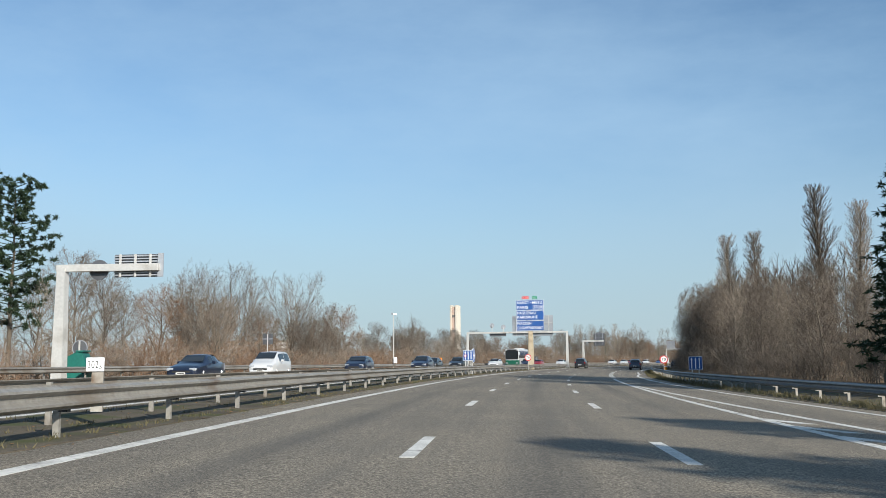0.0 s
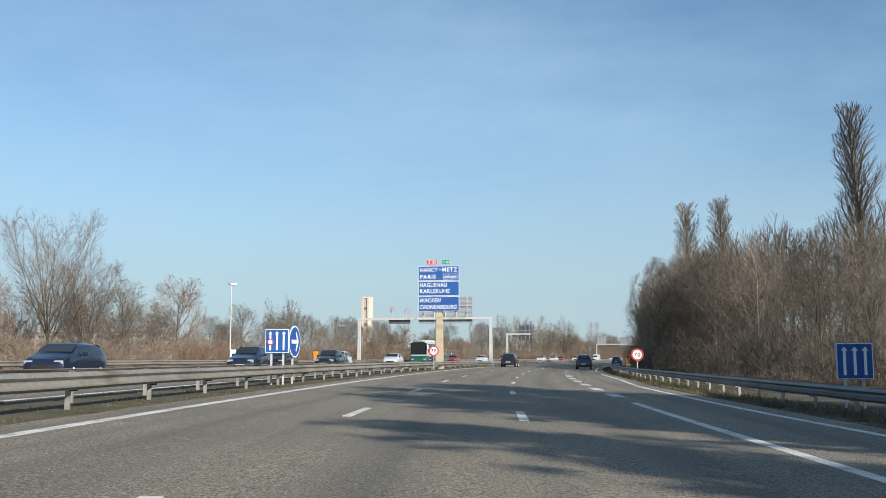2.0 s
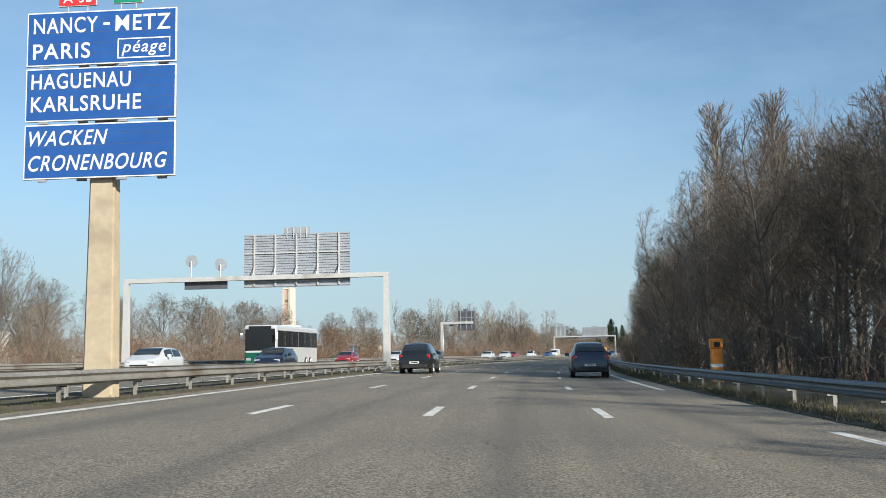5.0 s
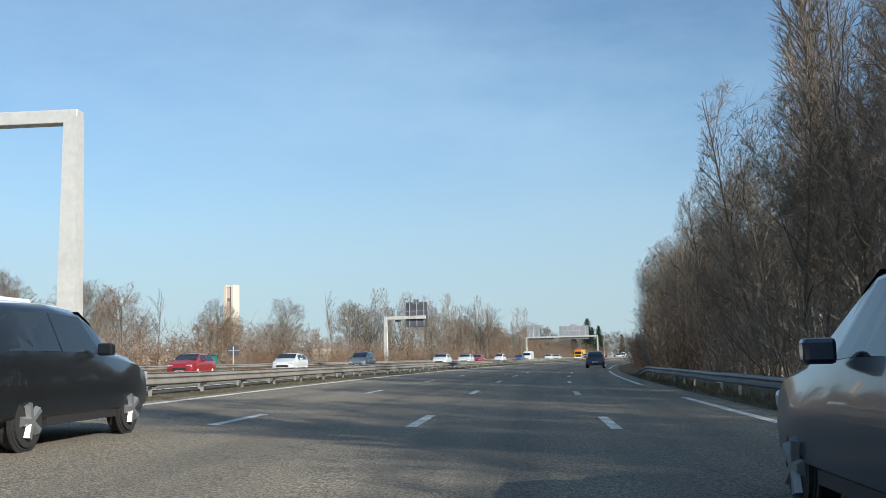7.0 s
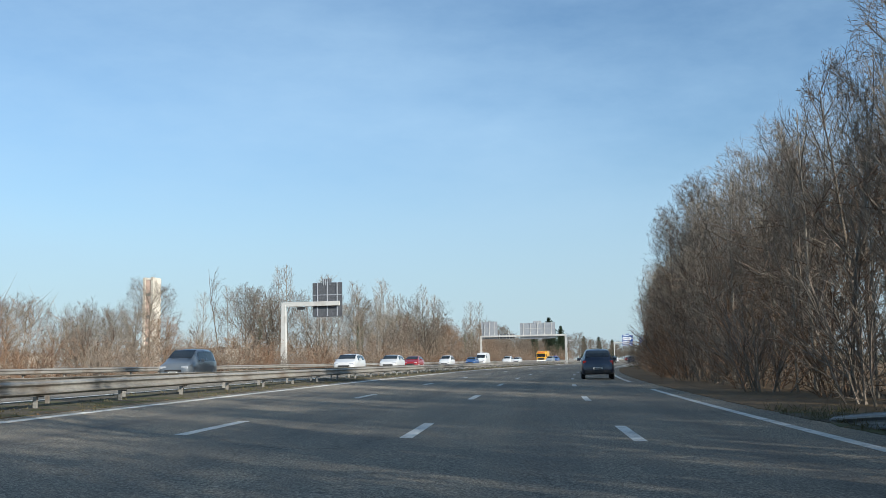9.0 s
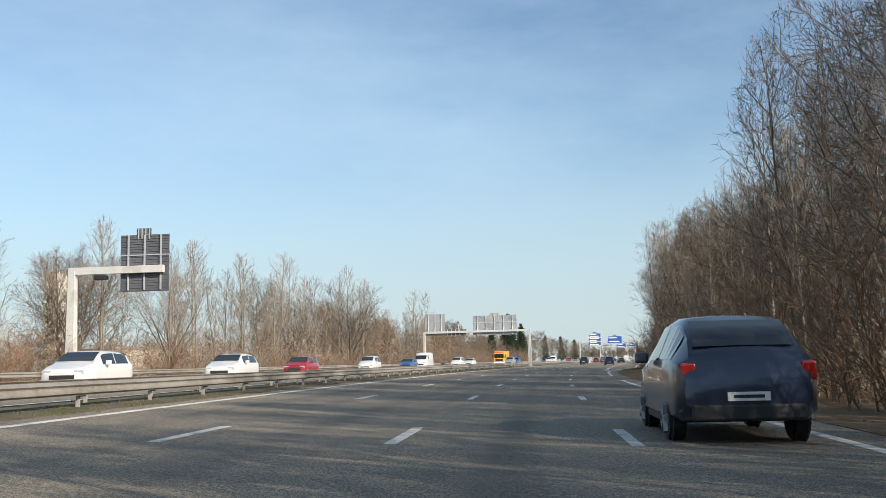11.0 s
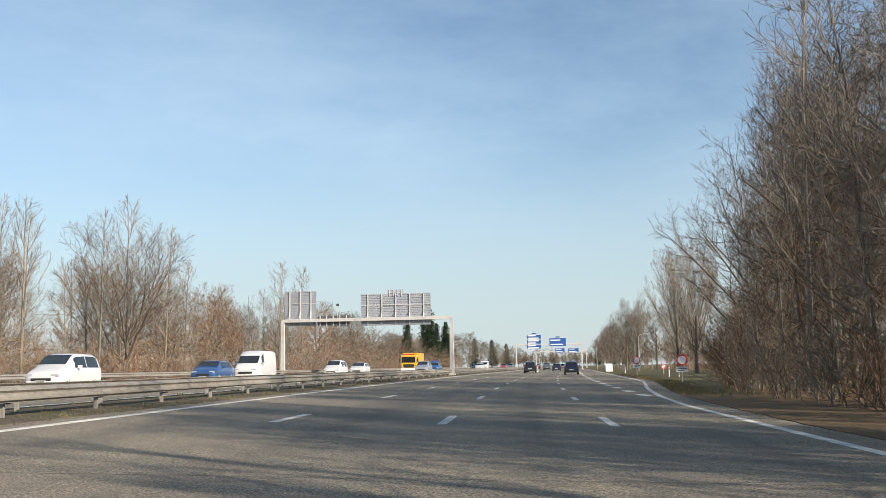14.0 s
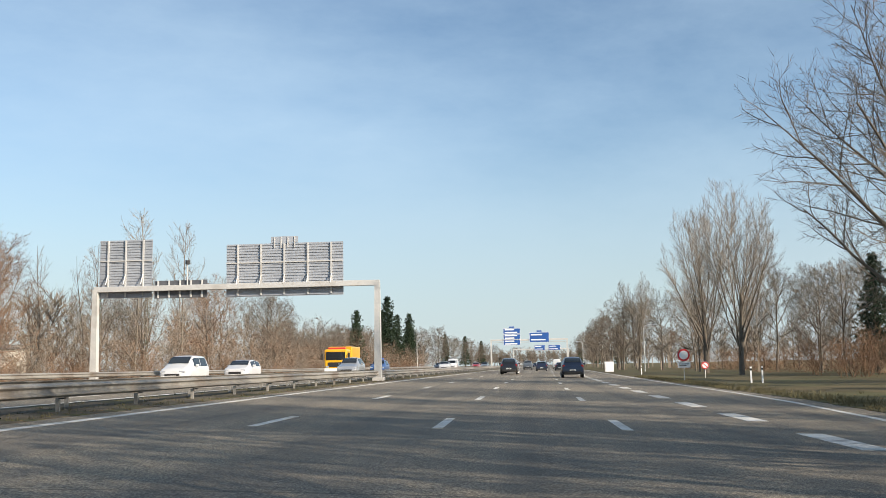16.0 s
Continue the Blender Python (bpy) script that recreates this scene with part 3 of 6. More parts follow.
def big_sign():
    t = thing("direction_sign", "tall blue motorway direction sign with white names on tan column", "road sign", m=place(130.3, -8.22, z=0.2))
    bm = bmesh.new()
    for z0, z1, w0, w1 in ((-0.3, 5.3, 0.375, 0.31), (5.3, 9.3, 0.26, 0.2)):
        d = w0 * 0.62
        lo = [(-w0, -d), (w0, -d), (w0, d), (-w0, d)]
        k = w1 / w0
        a = [bm.verts.new((x, y + 0.35, z0)) for x, y in lo]
        b = [bm.verts.new((x * k, y * k + 0.35, z1)) for x, y in lo]
        for i in range(4):
            bm.faces.new((a[i], a[(i + 1) % 4], b[(i + 1) % 4], b[i]))
        bm.faces.new(b)
        bm.faces.new(a)
    bmesh.ops.bevel(bm, geom=[e for e in bm.edges if abs(e.verts[0].co.z - e.verts[1].co.z) > 1], offset=0.05, segments=2, affect="EDGES")
    part("column", bm, M_POLE, t, "tan painted tapered steel column")
    x0, x1 = -1.87, 1.86
    levels = ((7.93, 9.28), (6.56, 7.88), (5.16, 6.50))
    ps = []
    for z0, z1 in levels:
        p = framed_panel(t, x0, x1, z0, z1, M_BLUE, rim=0.04, label="blue aluminium plank panel")
        for k in range(1, 5):
            z = z0 + (z1 - z0) * k / 5
            part("plank_joint", box_bm(x0 + 0.05, x1 - 0.05, -0.0135, -0.0125, z - 0.004, z + 0.004), M_ALUDARK, p)
        for k in range(4):
            x = x0 + 0.35 + k * 0.98
            part("clamp", box_bm(x, x + 0.22, -0.02, 0.06, z0 - 0.055, z0 - 0.005), M_TRIM if k % 2 else M_ALU, p)
        ps.append(p)
    words("lettering", "NANCY", -1.70, -0.10, 8.74, 9.13, -0.014, M_WHITE, ps[0], bold=0.012)
    part("dash", box_bm(0.04, 0.20, -0.016, -0.0135, 8.90, 8.96), M_WHITE, ps[0])
    words("lettering", "METZ", 0.34, 1.70, 8.74, 9.13, -0.014, M_WHITE, ps[0], bold=0.012)
    words("lettering", "PARIS", -1.70, -0.28, 8.10, 8.49, -0.014, M_WHITE, ps[0], bold=0.012)
    bmf = bmesh.new()
    for a in ((0.40, 1.70, 8.05, 8.08), (0.40, 1.70, 8.52, 8.55), (0.40, 0.43, 8.08, 8.52), (1.67, 1.70, 8.08, 8.52)):
        box(bmf, a[0], a[1], -0.016, -0.0135, a[2], a[3])
    part("toll_frame", bmf, M_WHITE, ps[0])
    words("lettering", "péage", 0.50, 1.60, 8.10, 8.48, -0.014, M_WHITE, ps[0], shear=0.25, bold=0.008)
    words("lettering", "HAGUENAU", -1.72, 0.74, 7.36, 7.74, -0.014, M_WHITE, ps[1], bold=0.012)
    words("lettering", "KARLSRUHE", -1.72, 1.00, 6.80, 7.18, -0.014, M_WHITE, ps[1], bold=0.012)
    words("lettering", "WACKEN", -1.74, 0.20, 5.97, 6.34, -0.014, M_WHITE, ps[2], shear=0.28, bold=0.010)
    words("lettering", "CRONENBOURG", -1.74, 1.66, 5.36, 5.74, -0.014, M_WHITE, ps[2], shear=0.28, bold=0.010)
    for x, z0, w, face, txt in ((-1.10, 9.40, 0.96, M_RED, "A 35"), (0.27, 9.42, 0.74, M_GREEN, "E 25")):
        c = framed_panel(t, x, x + w, z0, z0 + 0.40, face, rim=0.02, name="route_plate")
        words("lettering", txt, x + 0.12, x + w - 0.12, z0 + 0.09, z0 + 0.31, -0.014, M_WHITE, c, bold=0.012)
        for k in (0.25, 0.75):
            part("bracket", rod_bm((x + w * k, 0.03, z0 - 0.12), (x + w * k, 0.03, z0), 0.02), M_ALU, c)


def speed_sign(s, u, zc, r, group, side, base=None):
    m = place(s, u)
    t = thing("speed_limit_sign", "round white seventy limit sign with red ring on grey post", "speed sign", group, m)
    z = zc - m.translation.z
    part("post", rod_bm((0, 0.08, -0.3), (0, 0.08, z + r * 0.7), 0.038, sides=10), M_GANTRY, t)
    d = part("disc", disc(bmesh.new(), r, 0.0, 0.03, 0, z), M_ALU, t, "white disc with red ring")
    part("red_ring", disc(bmesh.new(), r - 0.01, -0.006, -0.001, 0, z, inner=r * 0.74), M_RED, d)
    part("white_field", disc(bmesh.new(), r * 0.74, -0.006, -0.001, 0, z), M_WHITE, d)
    words("numeral", "70", -r * 0.50, r * 0.50, z - r * 0.33, z + r * 0.33, -0.010, M_BLACK, d, bold=0.02)
    for k in (-0.4, 0.4):
        part("clamp", box_bm(-0.09, 0.09, 0.03, 0.13, z + r * k - 0.02, z + r * k + 0.02), M_ALU, t)


def arrow(parent, x, z0, z1, w=0.05, y=-0.013):
    h = w * 1.5
    part("arrow", poly(bmesh.new(), [(x - w / 2, z0), (x + w / 2, z0), (x + w / 2, z1 - h), (x + h * 0.8, z1 - h), (x, z1), (x - h * 0.8, z1 - h), (x - w / 2, z1 - h)], y - 0.005, y), M_WHITE, parent)


def lane_sign(s, u, z0, size, label, group, ban=False):
    m = place(s, u)
    t = thing("lane_sign", label, "road sign", group, m)
    z0 -= m.translation.z
    p = framed_panel(t, -size / 2, size / 2, z0, z0 + size, M_BLUE, rim=0.03)
    for k in (-0.28, 0.0, 0.28):
        arrow(p, k * size, z0 + 0.12 * size, z0 + 0.90 * size, 0.075 * size)
    if ban:
        part("ban_disc", disc(bmesh.new(), 0.13 * size, -0.026, -0.02, -0.28 * size, z0 + 0.46 * size), M_WHITE, p)
        part("ban_ring", disc(bmesh.new(), 0.13 * size, -0.030, -0.0265, -0.28 * size, z0 + 0.46 * size, inner=0.09 * size), M_RED, p)
    for k in (-0.25, 0.25):
        part("post", box_bm(k * size - 0.03, k * size + 0.03, 0.055, 0.115, -0.3, z0 + size * 0.95), M_GANTRY, t)
    return t


def keep_right_sign(s, u, zc, r, turn):
    m = place(s, u, turn)
    t = thing("direction_disc", "round blue disc sign with white arrow on a grey post", "road sign", m=m)
    z = zc - m.translation.z
    part("post", box_bm(-0.03, 0.03, 0.05, 0.11, -0.3, z + r * 0.8), M_GANTRY, t)
    d = part("disc", disc(bmesh.new(), r, 0.0, 0.04, 0, z), M_ALU, t)
    part("white_border", disc(bmesh.new(), r - 0.005, -0.006, -0.001, 0, z), M_WHITE, d)
    part("face", disc(bmesh.new(), r - 0.05, -0.012, -0.007, 0, z), M_BLUE, d)
    a = r * 0.6
    w = r * 0.12
    part("arrow_shaft", box_bm(-a, a * 0.7, -0.018, -0.013, z - w, z + w), M_WHITE, d)
    part("arrow_head", poly(bmesh.new(), [(a * 0.1, z + a), (a * 0.4, z + a), (a, z), (a * 0.4, z - a), (a * 0.1, z - a), (a * 0.62, z)], -0.024, -0.019), M_WHITE, d)


def back_panel(parent, x0, x1, z0, z1, y, cols, mat=None, hood=True, tabs=None, struts=True):
    """Back of an overhead sign: ribbed aluminium planks, upright stiffeners, knee braces down to the beam."""
    mat = mat or M_ALU
    bar = M_GANTRY if mat is M_ALU else M_ALU
    p = part("sign_back", box_bm(x0, x1, y + 0.04, y + 0.06, z0, z1), mat, parent, "ribbed grey back of an overhead sign")
    n = max(6, int((z1 - z0) / 0.17))
    for k in range(n):
        z = z0 + (k + 0.5) * (z1 - z0) / n
        part("rib", box_bm(x0, x1, y, y + 0.038, z - 0.028, z + 0.028), mat, p)
    for k in range(cols):
        x = x0 + (k + 0.5) * (x1 - x0) / cols
        part("stiffener", box_bm(x - 0.05, x + 0.05, y - 0.07, y - 0.002, z0 + 0.1, z1 - 0.02), bar, p)
        if struts:
            part("brace", rod_bm((x, y - 0.07, z0 + (z1 - z0) * 0.40), (x, y - 0.40, z0 + (z1 - z0) * 0.22), 0.035, sides=6), bar, p)
    part("crossbar", box_bm(x0, x1, y - 0.06, y - 0.003, z0 + (z1 - z0) * 0.63, z0 + (z1 - z0) * 0.63 + 0.07), bar, p)
    if tabs:
        a, b = tabs
        part("route_plate_back", box_bm(a, b, y, y + 0.05, z1 + 0.01, z1 + 0.42), mat, p)
        for k in range(4):
            x = a + (k + 0.5) * (b - a) / 4
            part("stiffener", box_bm(x - 0.03, x + 0.03, y - 0.04, y - 0.002, z1 - 0.3, z1 + 0.40), bar, p)
    return p


def h_post(t, x, z0, z1, w=0.22):
    bm = bmesh.new()
    k = 0.72
    a = [bm.verts.new((x + i * w, j * w, z0)) for i, j in ((-1, -1), (1, -1), (1, 1), (-1, 1))]
    b = [bm.verts.new((x + i * w * k, j * w * k, z1)) for i, j in ((-1, -1), (1, -1), (1, 1), (-1, 1))]
    for i in range(4):
        bm.faces.new((a[i], a[(i + 1) % 4], b[(i + 1) % 4], b[i]))
    bm.faces.new(b)
    bm.faces.new(a)
    part("post", bm, M_GANTRY, t)
    part("base_plate", box_bm(x - w - 0.12, x + w + 0.12, -w - 0.12, w + 0.12, z0, z0 + 0.34, bevel=0.02), M_CONCRETE, t)


def gantry_one():
    t = thing("sign_gantry", "pale steel gantry with grey sign backs over opposite carriageway", "gantry", "gantries", place(171.0, -16.88, z=0.0))
    h_post(t, -9.0, 0.05, 6.45)
    h_post(t, 8.9, 0.05, 6.45)
    part("beam", box_bm(-9.15, 9.05, -0.16, 0.16, 6.30, 6.60, bevel=0.02), M_GANTRY, t)
    back_panel(t, -0.85, 6.42, 5.80, 9.40, 0.24, 5, tabs=(1.9, 3.7))
    q = part("sign_back", box_bm(-5.0, -2.0, 0.2, 0.26, 5.80, 6.36), M_ALUDARK, t)
    part("rail_bar", box_bm(-5.0, -2.0, 0.12, 0.19, 6.5, 6.58), M_GANTRY, q)
    for x in (-4.55, -2.5):
        z = 7.75 if x < -4 else 7.45
        part("disc_post", rod_bm((x, 0.2, 6.4), (x, 0.2, z), 0.05), M_GANTRY, t)
        part("disc_back", disc(bmesh.new(), 0.42, 0.26, 0.30, x, z), M_ALU, t)


def gantry_two():
    t = thing("cantilever_gantry", "pale steel cantilever mast with dark grey sign back", "gantry", "gantries", place(295.0, -29.2, z=0.1))
    h_post(t, 0.0, -0.1, 7.45, 0.3)
    part("arm", box_bm(-0.25, 6.3, -0.16, 0.16, 7.2, 7.68, bevel=0.02), M_GANTRY, t)
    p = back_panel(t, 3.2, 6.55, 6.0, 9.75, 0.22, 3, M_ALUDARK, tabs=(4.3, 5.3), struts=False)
    part("lantern", box_bm(1.5, 2.3, -0.1, 0.4, 6.85, 7.15, bevel=0.03), M_TRIM, t)


def gantry_three():
    t = thing("sign_gantry", "pale steel gantry carrying large grey sign backs beside bare trees", "gantry", "gantries", place(400.0, -17.0, z=0.0))
    h_post(t, -9.2, 0.05, 6.25)
    h_post(t, 9.05, 0.05, 6.25)
    part("beam", box_bm(-9.3, 9.2, -0.16, 0.16, 6.08, 6.42, bevel=0.02), M_GANTRY, t)
    back_panel(t, -9.1, -5.6, 5.70, 9.45, 0.24, 3)
    back_panel(t, -0.7, 6.85, 5.58, 8.95, 0.24, 5, tabs=(2.2, 3.95))
    q = part("sign_back", box_bm(-5.4, -1.95, 0.2, 0.28, 5.62, 6.75), M_ALUDARK, t)
    for k in range(5):
        part("stiffener", box_bm(-5.2 + k * 0.72, -5.1 + k * 0.72, 0.13, 0.19, 5.66, 6.75), M_GANTRY, q)
    part("signal_lantern", rod_bm((-3.2, 0.1, 7.75), (-3.2, 0.1, 8.0), 0.15), M_TRIM, t)
    part("lantern_post", rod_bm((-3.2, 0.1, 6.4), (-3.2, 0.1, 7.75), 0.03), M_GANTRY, t)


def gantry_first():
    t = thing("cantilever_gantry", "pale steel cantilever mast with a louvred sign back by bare trees", "gantry", "gantries", place(47.0, -25.7, z=0.1))
    h_post(t, 0.0, -0.1, 5.95, 0.3)
    part("arm", box_bm(-0.3, 5.15, -0.16, 0.16, 5.75, 6.12, bevel=0.02), M_GANTRY, t)
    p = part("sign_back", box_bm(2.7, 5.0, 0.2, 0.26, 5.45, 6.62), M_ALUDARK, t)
    for k in range(8):
        z = 5.55 + k * 0.14
        part("rib", box_bm(2.7, 5.0, 0.1, 0.19, z - 0.03, z + 0.03), M_ALU, p)
    for x in (3.05, 3.85, 4.65):
        part("stiffener", box_bm(x - 0.05, x + 0.05, 0.03, 0.095, 5.45, 6.62), M_GANTRY, p)
    part("side_grille", box_bm(5.02, 5.30, 0.1, 0.2, 5.45, 6.66), M_ALU, t)
    part("disc_back", disc(bmesh.new(), 0.52, 0.2, 0.25, 1.85, 5.85), M_ALUDARK, t)


def gantry_far(s, label, panels, x0, x1):
    t = thing("sign_gantry", label, "gantry", "gantries", place(s, 0, z=0))
    h_post(t, x0, -0.3, 7.6)
    h_post(t, x1, -0.3, 7.6)
    part("beam", box_bm(x0 - 0.2, x1 + 0.2, -0.2, 0.2, 7.35, 7.8, bevel=0.02), M_GANTRY, t)
    for a, b, rows, tab in panels:
        for k, (z0, z1) in enumerate(rows):
            p = framed_panel(t, a, b, z0, z1, M_BLUE, y=-0.35, rim=0.07)
            n = 2 if z1 - z0 > 1.3 else 1
            for i in range(n):
                zc = z0 + (i + 0.5) * (z1 - z0) / n
                bars(p, [(a + 0.4, a + (b - a) * (0.82 - 0.17 * ((i + k) % 2)), zc - 0.16, zc + 0.16)], -0.368)
        if tab:
            z = rows[0][1]
            q = framed_panel(t, (a + b) / 2 - 0.7, (a + b) / 2 + 0.7, z + 0.05, z + 0.5, M_BLUE, y=-0.35, rim=0.03, name="route_plate")
    part("lattice", box_bm(x0, x1, 0.25, 0.3, 6.9, 7.0), M_GANTRY, t)


def ban_sign(s, u, zc, r, group, plate=True, slash=False):
    m = place(s, u)
    t = thing("ban_sign", "round white sign with red ring on the grass verge" if not slash else "small round white sign with red slash on a post", "road sign", group, m)
    z = zc - m.translation.z
    part("post", rod_bm((0, 0.07, -0.4), (0, 0.07, z + r * 0.6), 0.035), M_GANTRY, t)
    d = part("disc", disc(bmesh.new(), r, 0.0, 0.03, 0, z), M_ALU, t)
    part("red_ring", disc(bmesh.new(), r - 0.01, -0.006, -0.001, 0, z, inner=r * 0.70), M_RED, d)
    part("white_field", disc(bmesh.new(), r * 0.70, -0.006, -0.001, 0, z), M_WHITE, d)
    if slash:
        part("slash", poly(bmesh.new(), [(-r * .6, z + r * .45), (-r * .45, z + r * .6), (r * .6, z - r * .45), (r * .45, z - r * .6)], -0.012, -0.008), M_RED, d)
    if plate:
        p = part("plate", box_bm(-r, r, 0.0, 0.03, z - r - 0.42, z - r - 0.05), M_WHITE, t)
        bars(p, [(-r * 0.8, r * 0.8, z - r - 0.20, z - r - 0.15), (-r * 0.8, r * 0.4, z - r - 0.32, z - r - 0.27)], -0.002, M_BLACK)


def sign_back(s, u, zc, w, h, label, round_=False, posts=1):
    m = place(s, u)
    t = thing("traffic_sign", label, "road sign", m=m)
    z = zc - m.translation.z
    if round_:
        part("disc", disc(bmesh.new(), w / 2, 0.05, 0.09, 0, z), M_ALUDARK, t)
        part("rim", disc(bmesh.new(), w / 2, 0.02, 0.049, 0, z, inner=w / 2 - 0.03), M_ALU, t)
    else:
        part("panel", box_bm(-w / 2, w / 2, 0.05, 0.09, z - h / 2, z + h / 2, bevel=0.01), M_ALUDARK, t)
        part("stiffener", box_bm(-w / 2, w / 2, 0.02, 0.049, z - 0.04, z + 0.04), M_ALU, t)
    for k in range(posts):
        x = 0 if posts == 1 else (-w * 0.3 + k * w * 0.6)
        part("post", box_bm(x - 0.035, x + 0.035, -0.05, 0.018, -0.3, z + h / 2 - 0.05), M_GANTRY, t)


def call_post(s, u, label, turn=0):
    t = thing("emergency_phone", label, "emergency phone", "emergency phones", place(s, u, turn))
    part("pillar", box_bm(-0.22, 0.22, -0.16, 0.16, -0.2, 1.35, bevel=0.04), M_ORANGE, t)
    part("hood", box_bm(-0.26, 0.26, -0.20, 0.20, 1.35, 1.75, bevel=0.06), M_ORANGE, t)
    part("speaker", box_bm(-0.12, 0.12, -0.215, -0.2, 1.42, 1.62), M_TRIM, t)
    part("reflective_band", box_bm(-0.225, 0.225, -0.165, 0.165, 0.62, 0.75), M_WHITE, t)


def lamp_post(s, u, h, arm, label, turn=0.0):
    t = thing("street_lamp", label, "street lamp", "street lamps", place(s, u, turn))
    part("pole", rod_bm((0, 0, -0.2), (0, 0, h - 0.7), 0.085, 0.055, sides=10), M_GANTRY, t)
    cu = bmesh.new()
    pts = [Vector((0, 0, h - 0.72)), Vector((arm * 0.12, 0, h - 0.3)), Vector((arm * 0.4, 0, h - 0.05)), Vector((arm, 0, h))]
    for p, q in zip(pts, pts[1:]):
        rod(cu, p, q, 0.05, 0.042, sides=8)
    part("arm", cu, M_GANTRY, t)
    part("lantern", box_bm(arm - 0.1, arm + 0.65, -0.13, 0.13, h - 0.08, h + 0.07, bevel=0.05), M_ALU, t)
    part("lens", box_bm(arm + 0.05, arm + 0.55, -0.1, 0.1, h - 0.11, h - 0.082), M_WHITE, t)


def camera_mast(s, u, h):
    t = thing("camera_mast", "slim grey mast with small twin head behind guard rail", "mast", m=place(s, u))
    part("pole", rod_bm((0, 0, -0.2), (0, 0, h), 0.065, 0.04, sides=10), M_GANTRY, t)
    part("head", box_bm(-0.05, 0.42, -0.15, 0.15, h - 0.12, h + 0.1, bevel=0.05), M_WHITE, t)
    part("second_head", box_bm(-0.3, -0.05, -0.1, 0.1, h - 0.05, h + 0.2, bevel=0.04), M_ALU, t)
    part("cabinet", box_bm(0.05, 0.45, -0.2, 0.2, 0.9, 1.7, bevel=0.02), M_WHITE, t)


def grit_bin(s, u, label, turn):
    t = thing("grit_bin", label, "grit bin", "grit bins", place(s, u, turn))
    bm = bmesh.new()
    prof = [(-0.9, 0.0), (0.85, 0.0), (0.95, 0.75), (0.75, 1.55), (0.45, 1.62), (-0.8, 0.9), (-0.95, 0.55)]
    poly(bm, prof, -0.55, 0.55)
    bmesh.ops.bevel(bm, geom=list(bm.edges), offset=0.05, segments=2, affect="EDGES")
    b = part("body", bm, M_TEAL, t, "faded teal plastic body")
    part("lid_edge", box_bm(0.40, 0.80, -0.60, 0.60, 1.58, 1.66, bevel=0.02), M_TEAL, b)
    part("foot", box_bm(-0.7, 0.7, -0.4, 0.4, -0.15, 0.0), M_TRIM, t)


def distance_plate(s, u):
    m = place(s, u)
    t = thing("distance_plate", "small white kilometre plate with black numerals on the median rail", "distance marker", m=m @ pose(0, 0, 0, 0, 0, 18))
    p = part("plate", box_bm(-0.13, 0.13, -0.015, 0.015, 0.80, 1.01, bevel=0.01), M_WHITE, t)
    words("numeral", "302", -0.105, 0.045, 0.85, 0.96, -0.018, M_BLACK, p)
    words("numeral", "5", 0.06, 0.095, 0.84, 0.90, -0.018, M_BLACK, p)
    part("bracket", box_bm(-0.05, 0.12, 0.02, 0.14, 0.2, 1.0), M_POST, t)


def marker_post(s, u, group):
    t = thing("marker_post", "slim white plastic marker post on the verge", "marker post", group, place(s, u))
    part("stake", box_bm(-0.05, 0.05, -0.03, 0.03, -0.2, 0.95, bevel=0.015), M_WHITE, t)
    part("band", box_bm(-0.052, 0.052, -0.032, 0.032, 0.72, 0.84), M_BLACK, t)


big_sign()
speed_sign(127.0, 9.1, 1.40, 0.525, "seventy signs", 1)
speed_sign(123.0, -7.66, 1.74, 0.43, "seventy signs", -1)
lane_sign(68.5, 8.57, 0.52, 0.92, "square blue lane sign with three white arrows behind dark rail", "lane signs")
lane_sign(76.0, -7.98, 1.27, 0.82, "square blue lane sign with arrows and small red disc", "lane signs", ban=True)
keep_right_sign(77.9, -7.80, 1.69, 0.57, 82)
gantry_first()
gantry_one()
gantry_two()
gantry_three()
gantry_far(600, "far overhead gantry with blue direction signs across the carriageway",
           [(-9.2, -4.7, ((9.2, 10.7), (7.75, 9.1), (6.2, 7.65)), True), (-2.3, 2.9, ((6.85, 9.5),), True)], -12.5, 7.6)
gantry_far(760, "second far gantry with blue direction signs in haze",
           [(-3.5, 1.0, ((7.0, 9.2),), False), (2.5, 7.5, ((7.0, 9.2),), False)], -12.5, 11.0)
ban_sign(366.0, 11.5, 1.25, 0.40, "ban signs")
ban_sign(407.5, 11.6, 1.45, 0.42, "ban signs")
ban_sign(430.5, 16.6, 0.65, 0.34, "ban signs", plate=False, slash=True)
sign_back(49.0, -25.7, 2.0, 0.85, 0.85, "round grey back of a sign behind the outer rail", True)
sign_back(82.0, -26.5, 3.3, 0.95, 0.95, "dark square back of a sign among bare trees")
sign_back(232.0, -26.3, 2.2, 1.0, 0.8, "dark square back of a sign beside the outer rail")
call_post(148.5, 9.3, "orange emergency telephone pillar behind the dark rail")
call_post(151.0, -25.6, "orange emergency telephone pillar behind the outer rail", 180)
camera_mast(124.5, -25.6, 7.35)
lamp_post(505, 18.5, 7.6, 1.6, "curved grey street lamp on the grass by trees")
lamp_post(560, -27.0, 8.0, 1.8, "curved grey street lamp behind the outer rail")
lamp_post(640, 13.0, 8.0, -1.8, "curved grey street lamp far along the road")
grit_bin(48.6, -25.9, "teal plastic grit bin with sloping lid behind outer rail", 8)
grit_bin(226.3, -26.4, "teal plastic grit bin standing by bare shrubs", -5)
distance_plate(14.3, -8.2)
for s, u in ((399, 14.2), (402, 15.5), (352, 12.6), (446, 12.4)):
    marker_post(s, u, "marker posts")


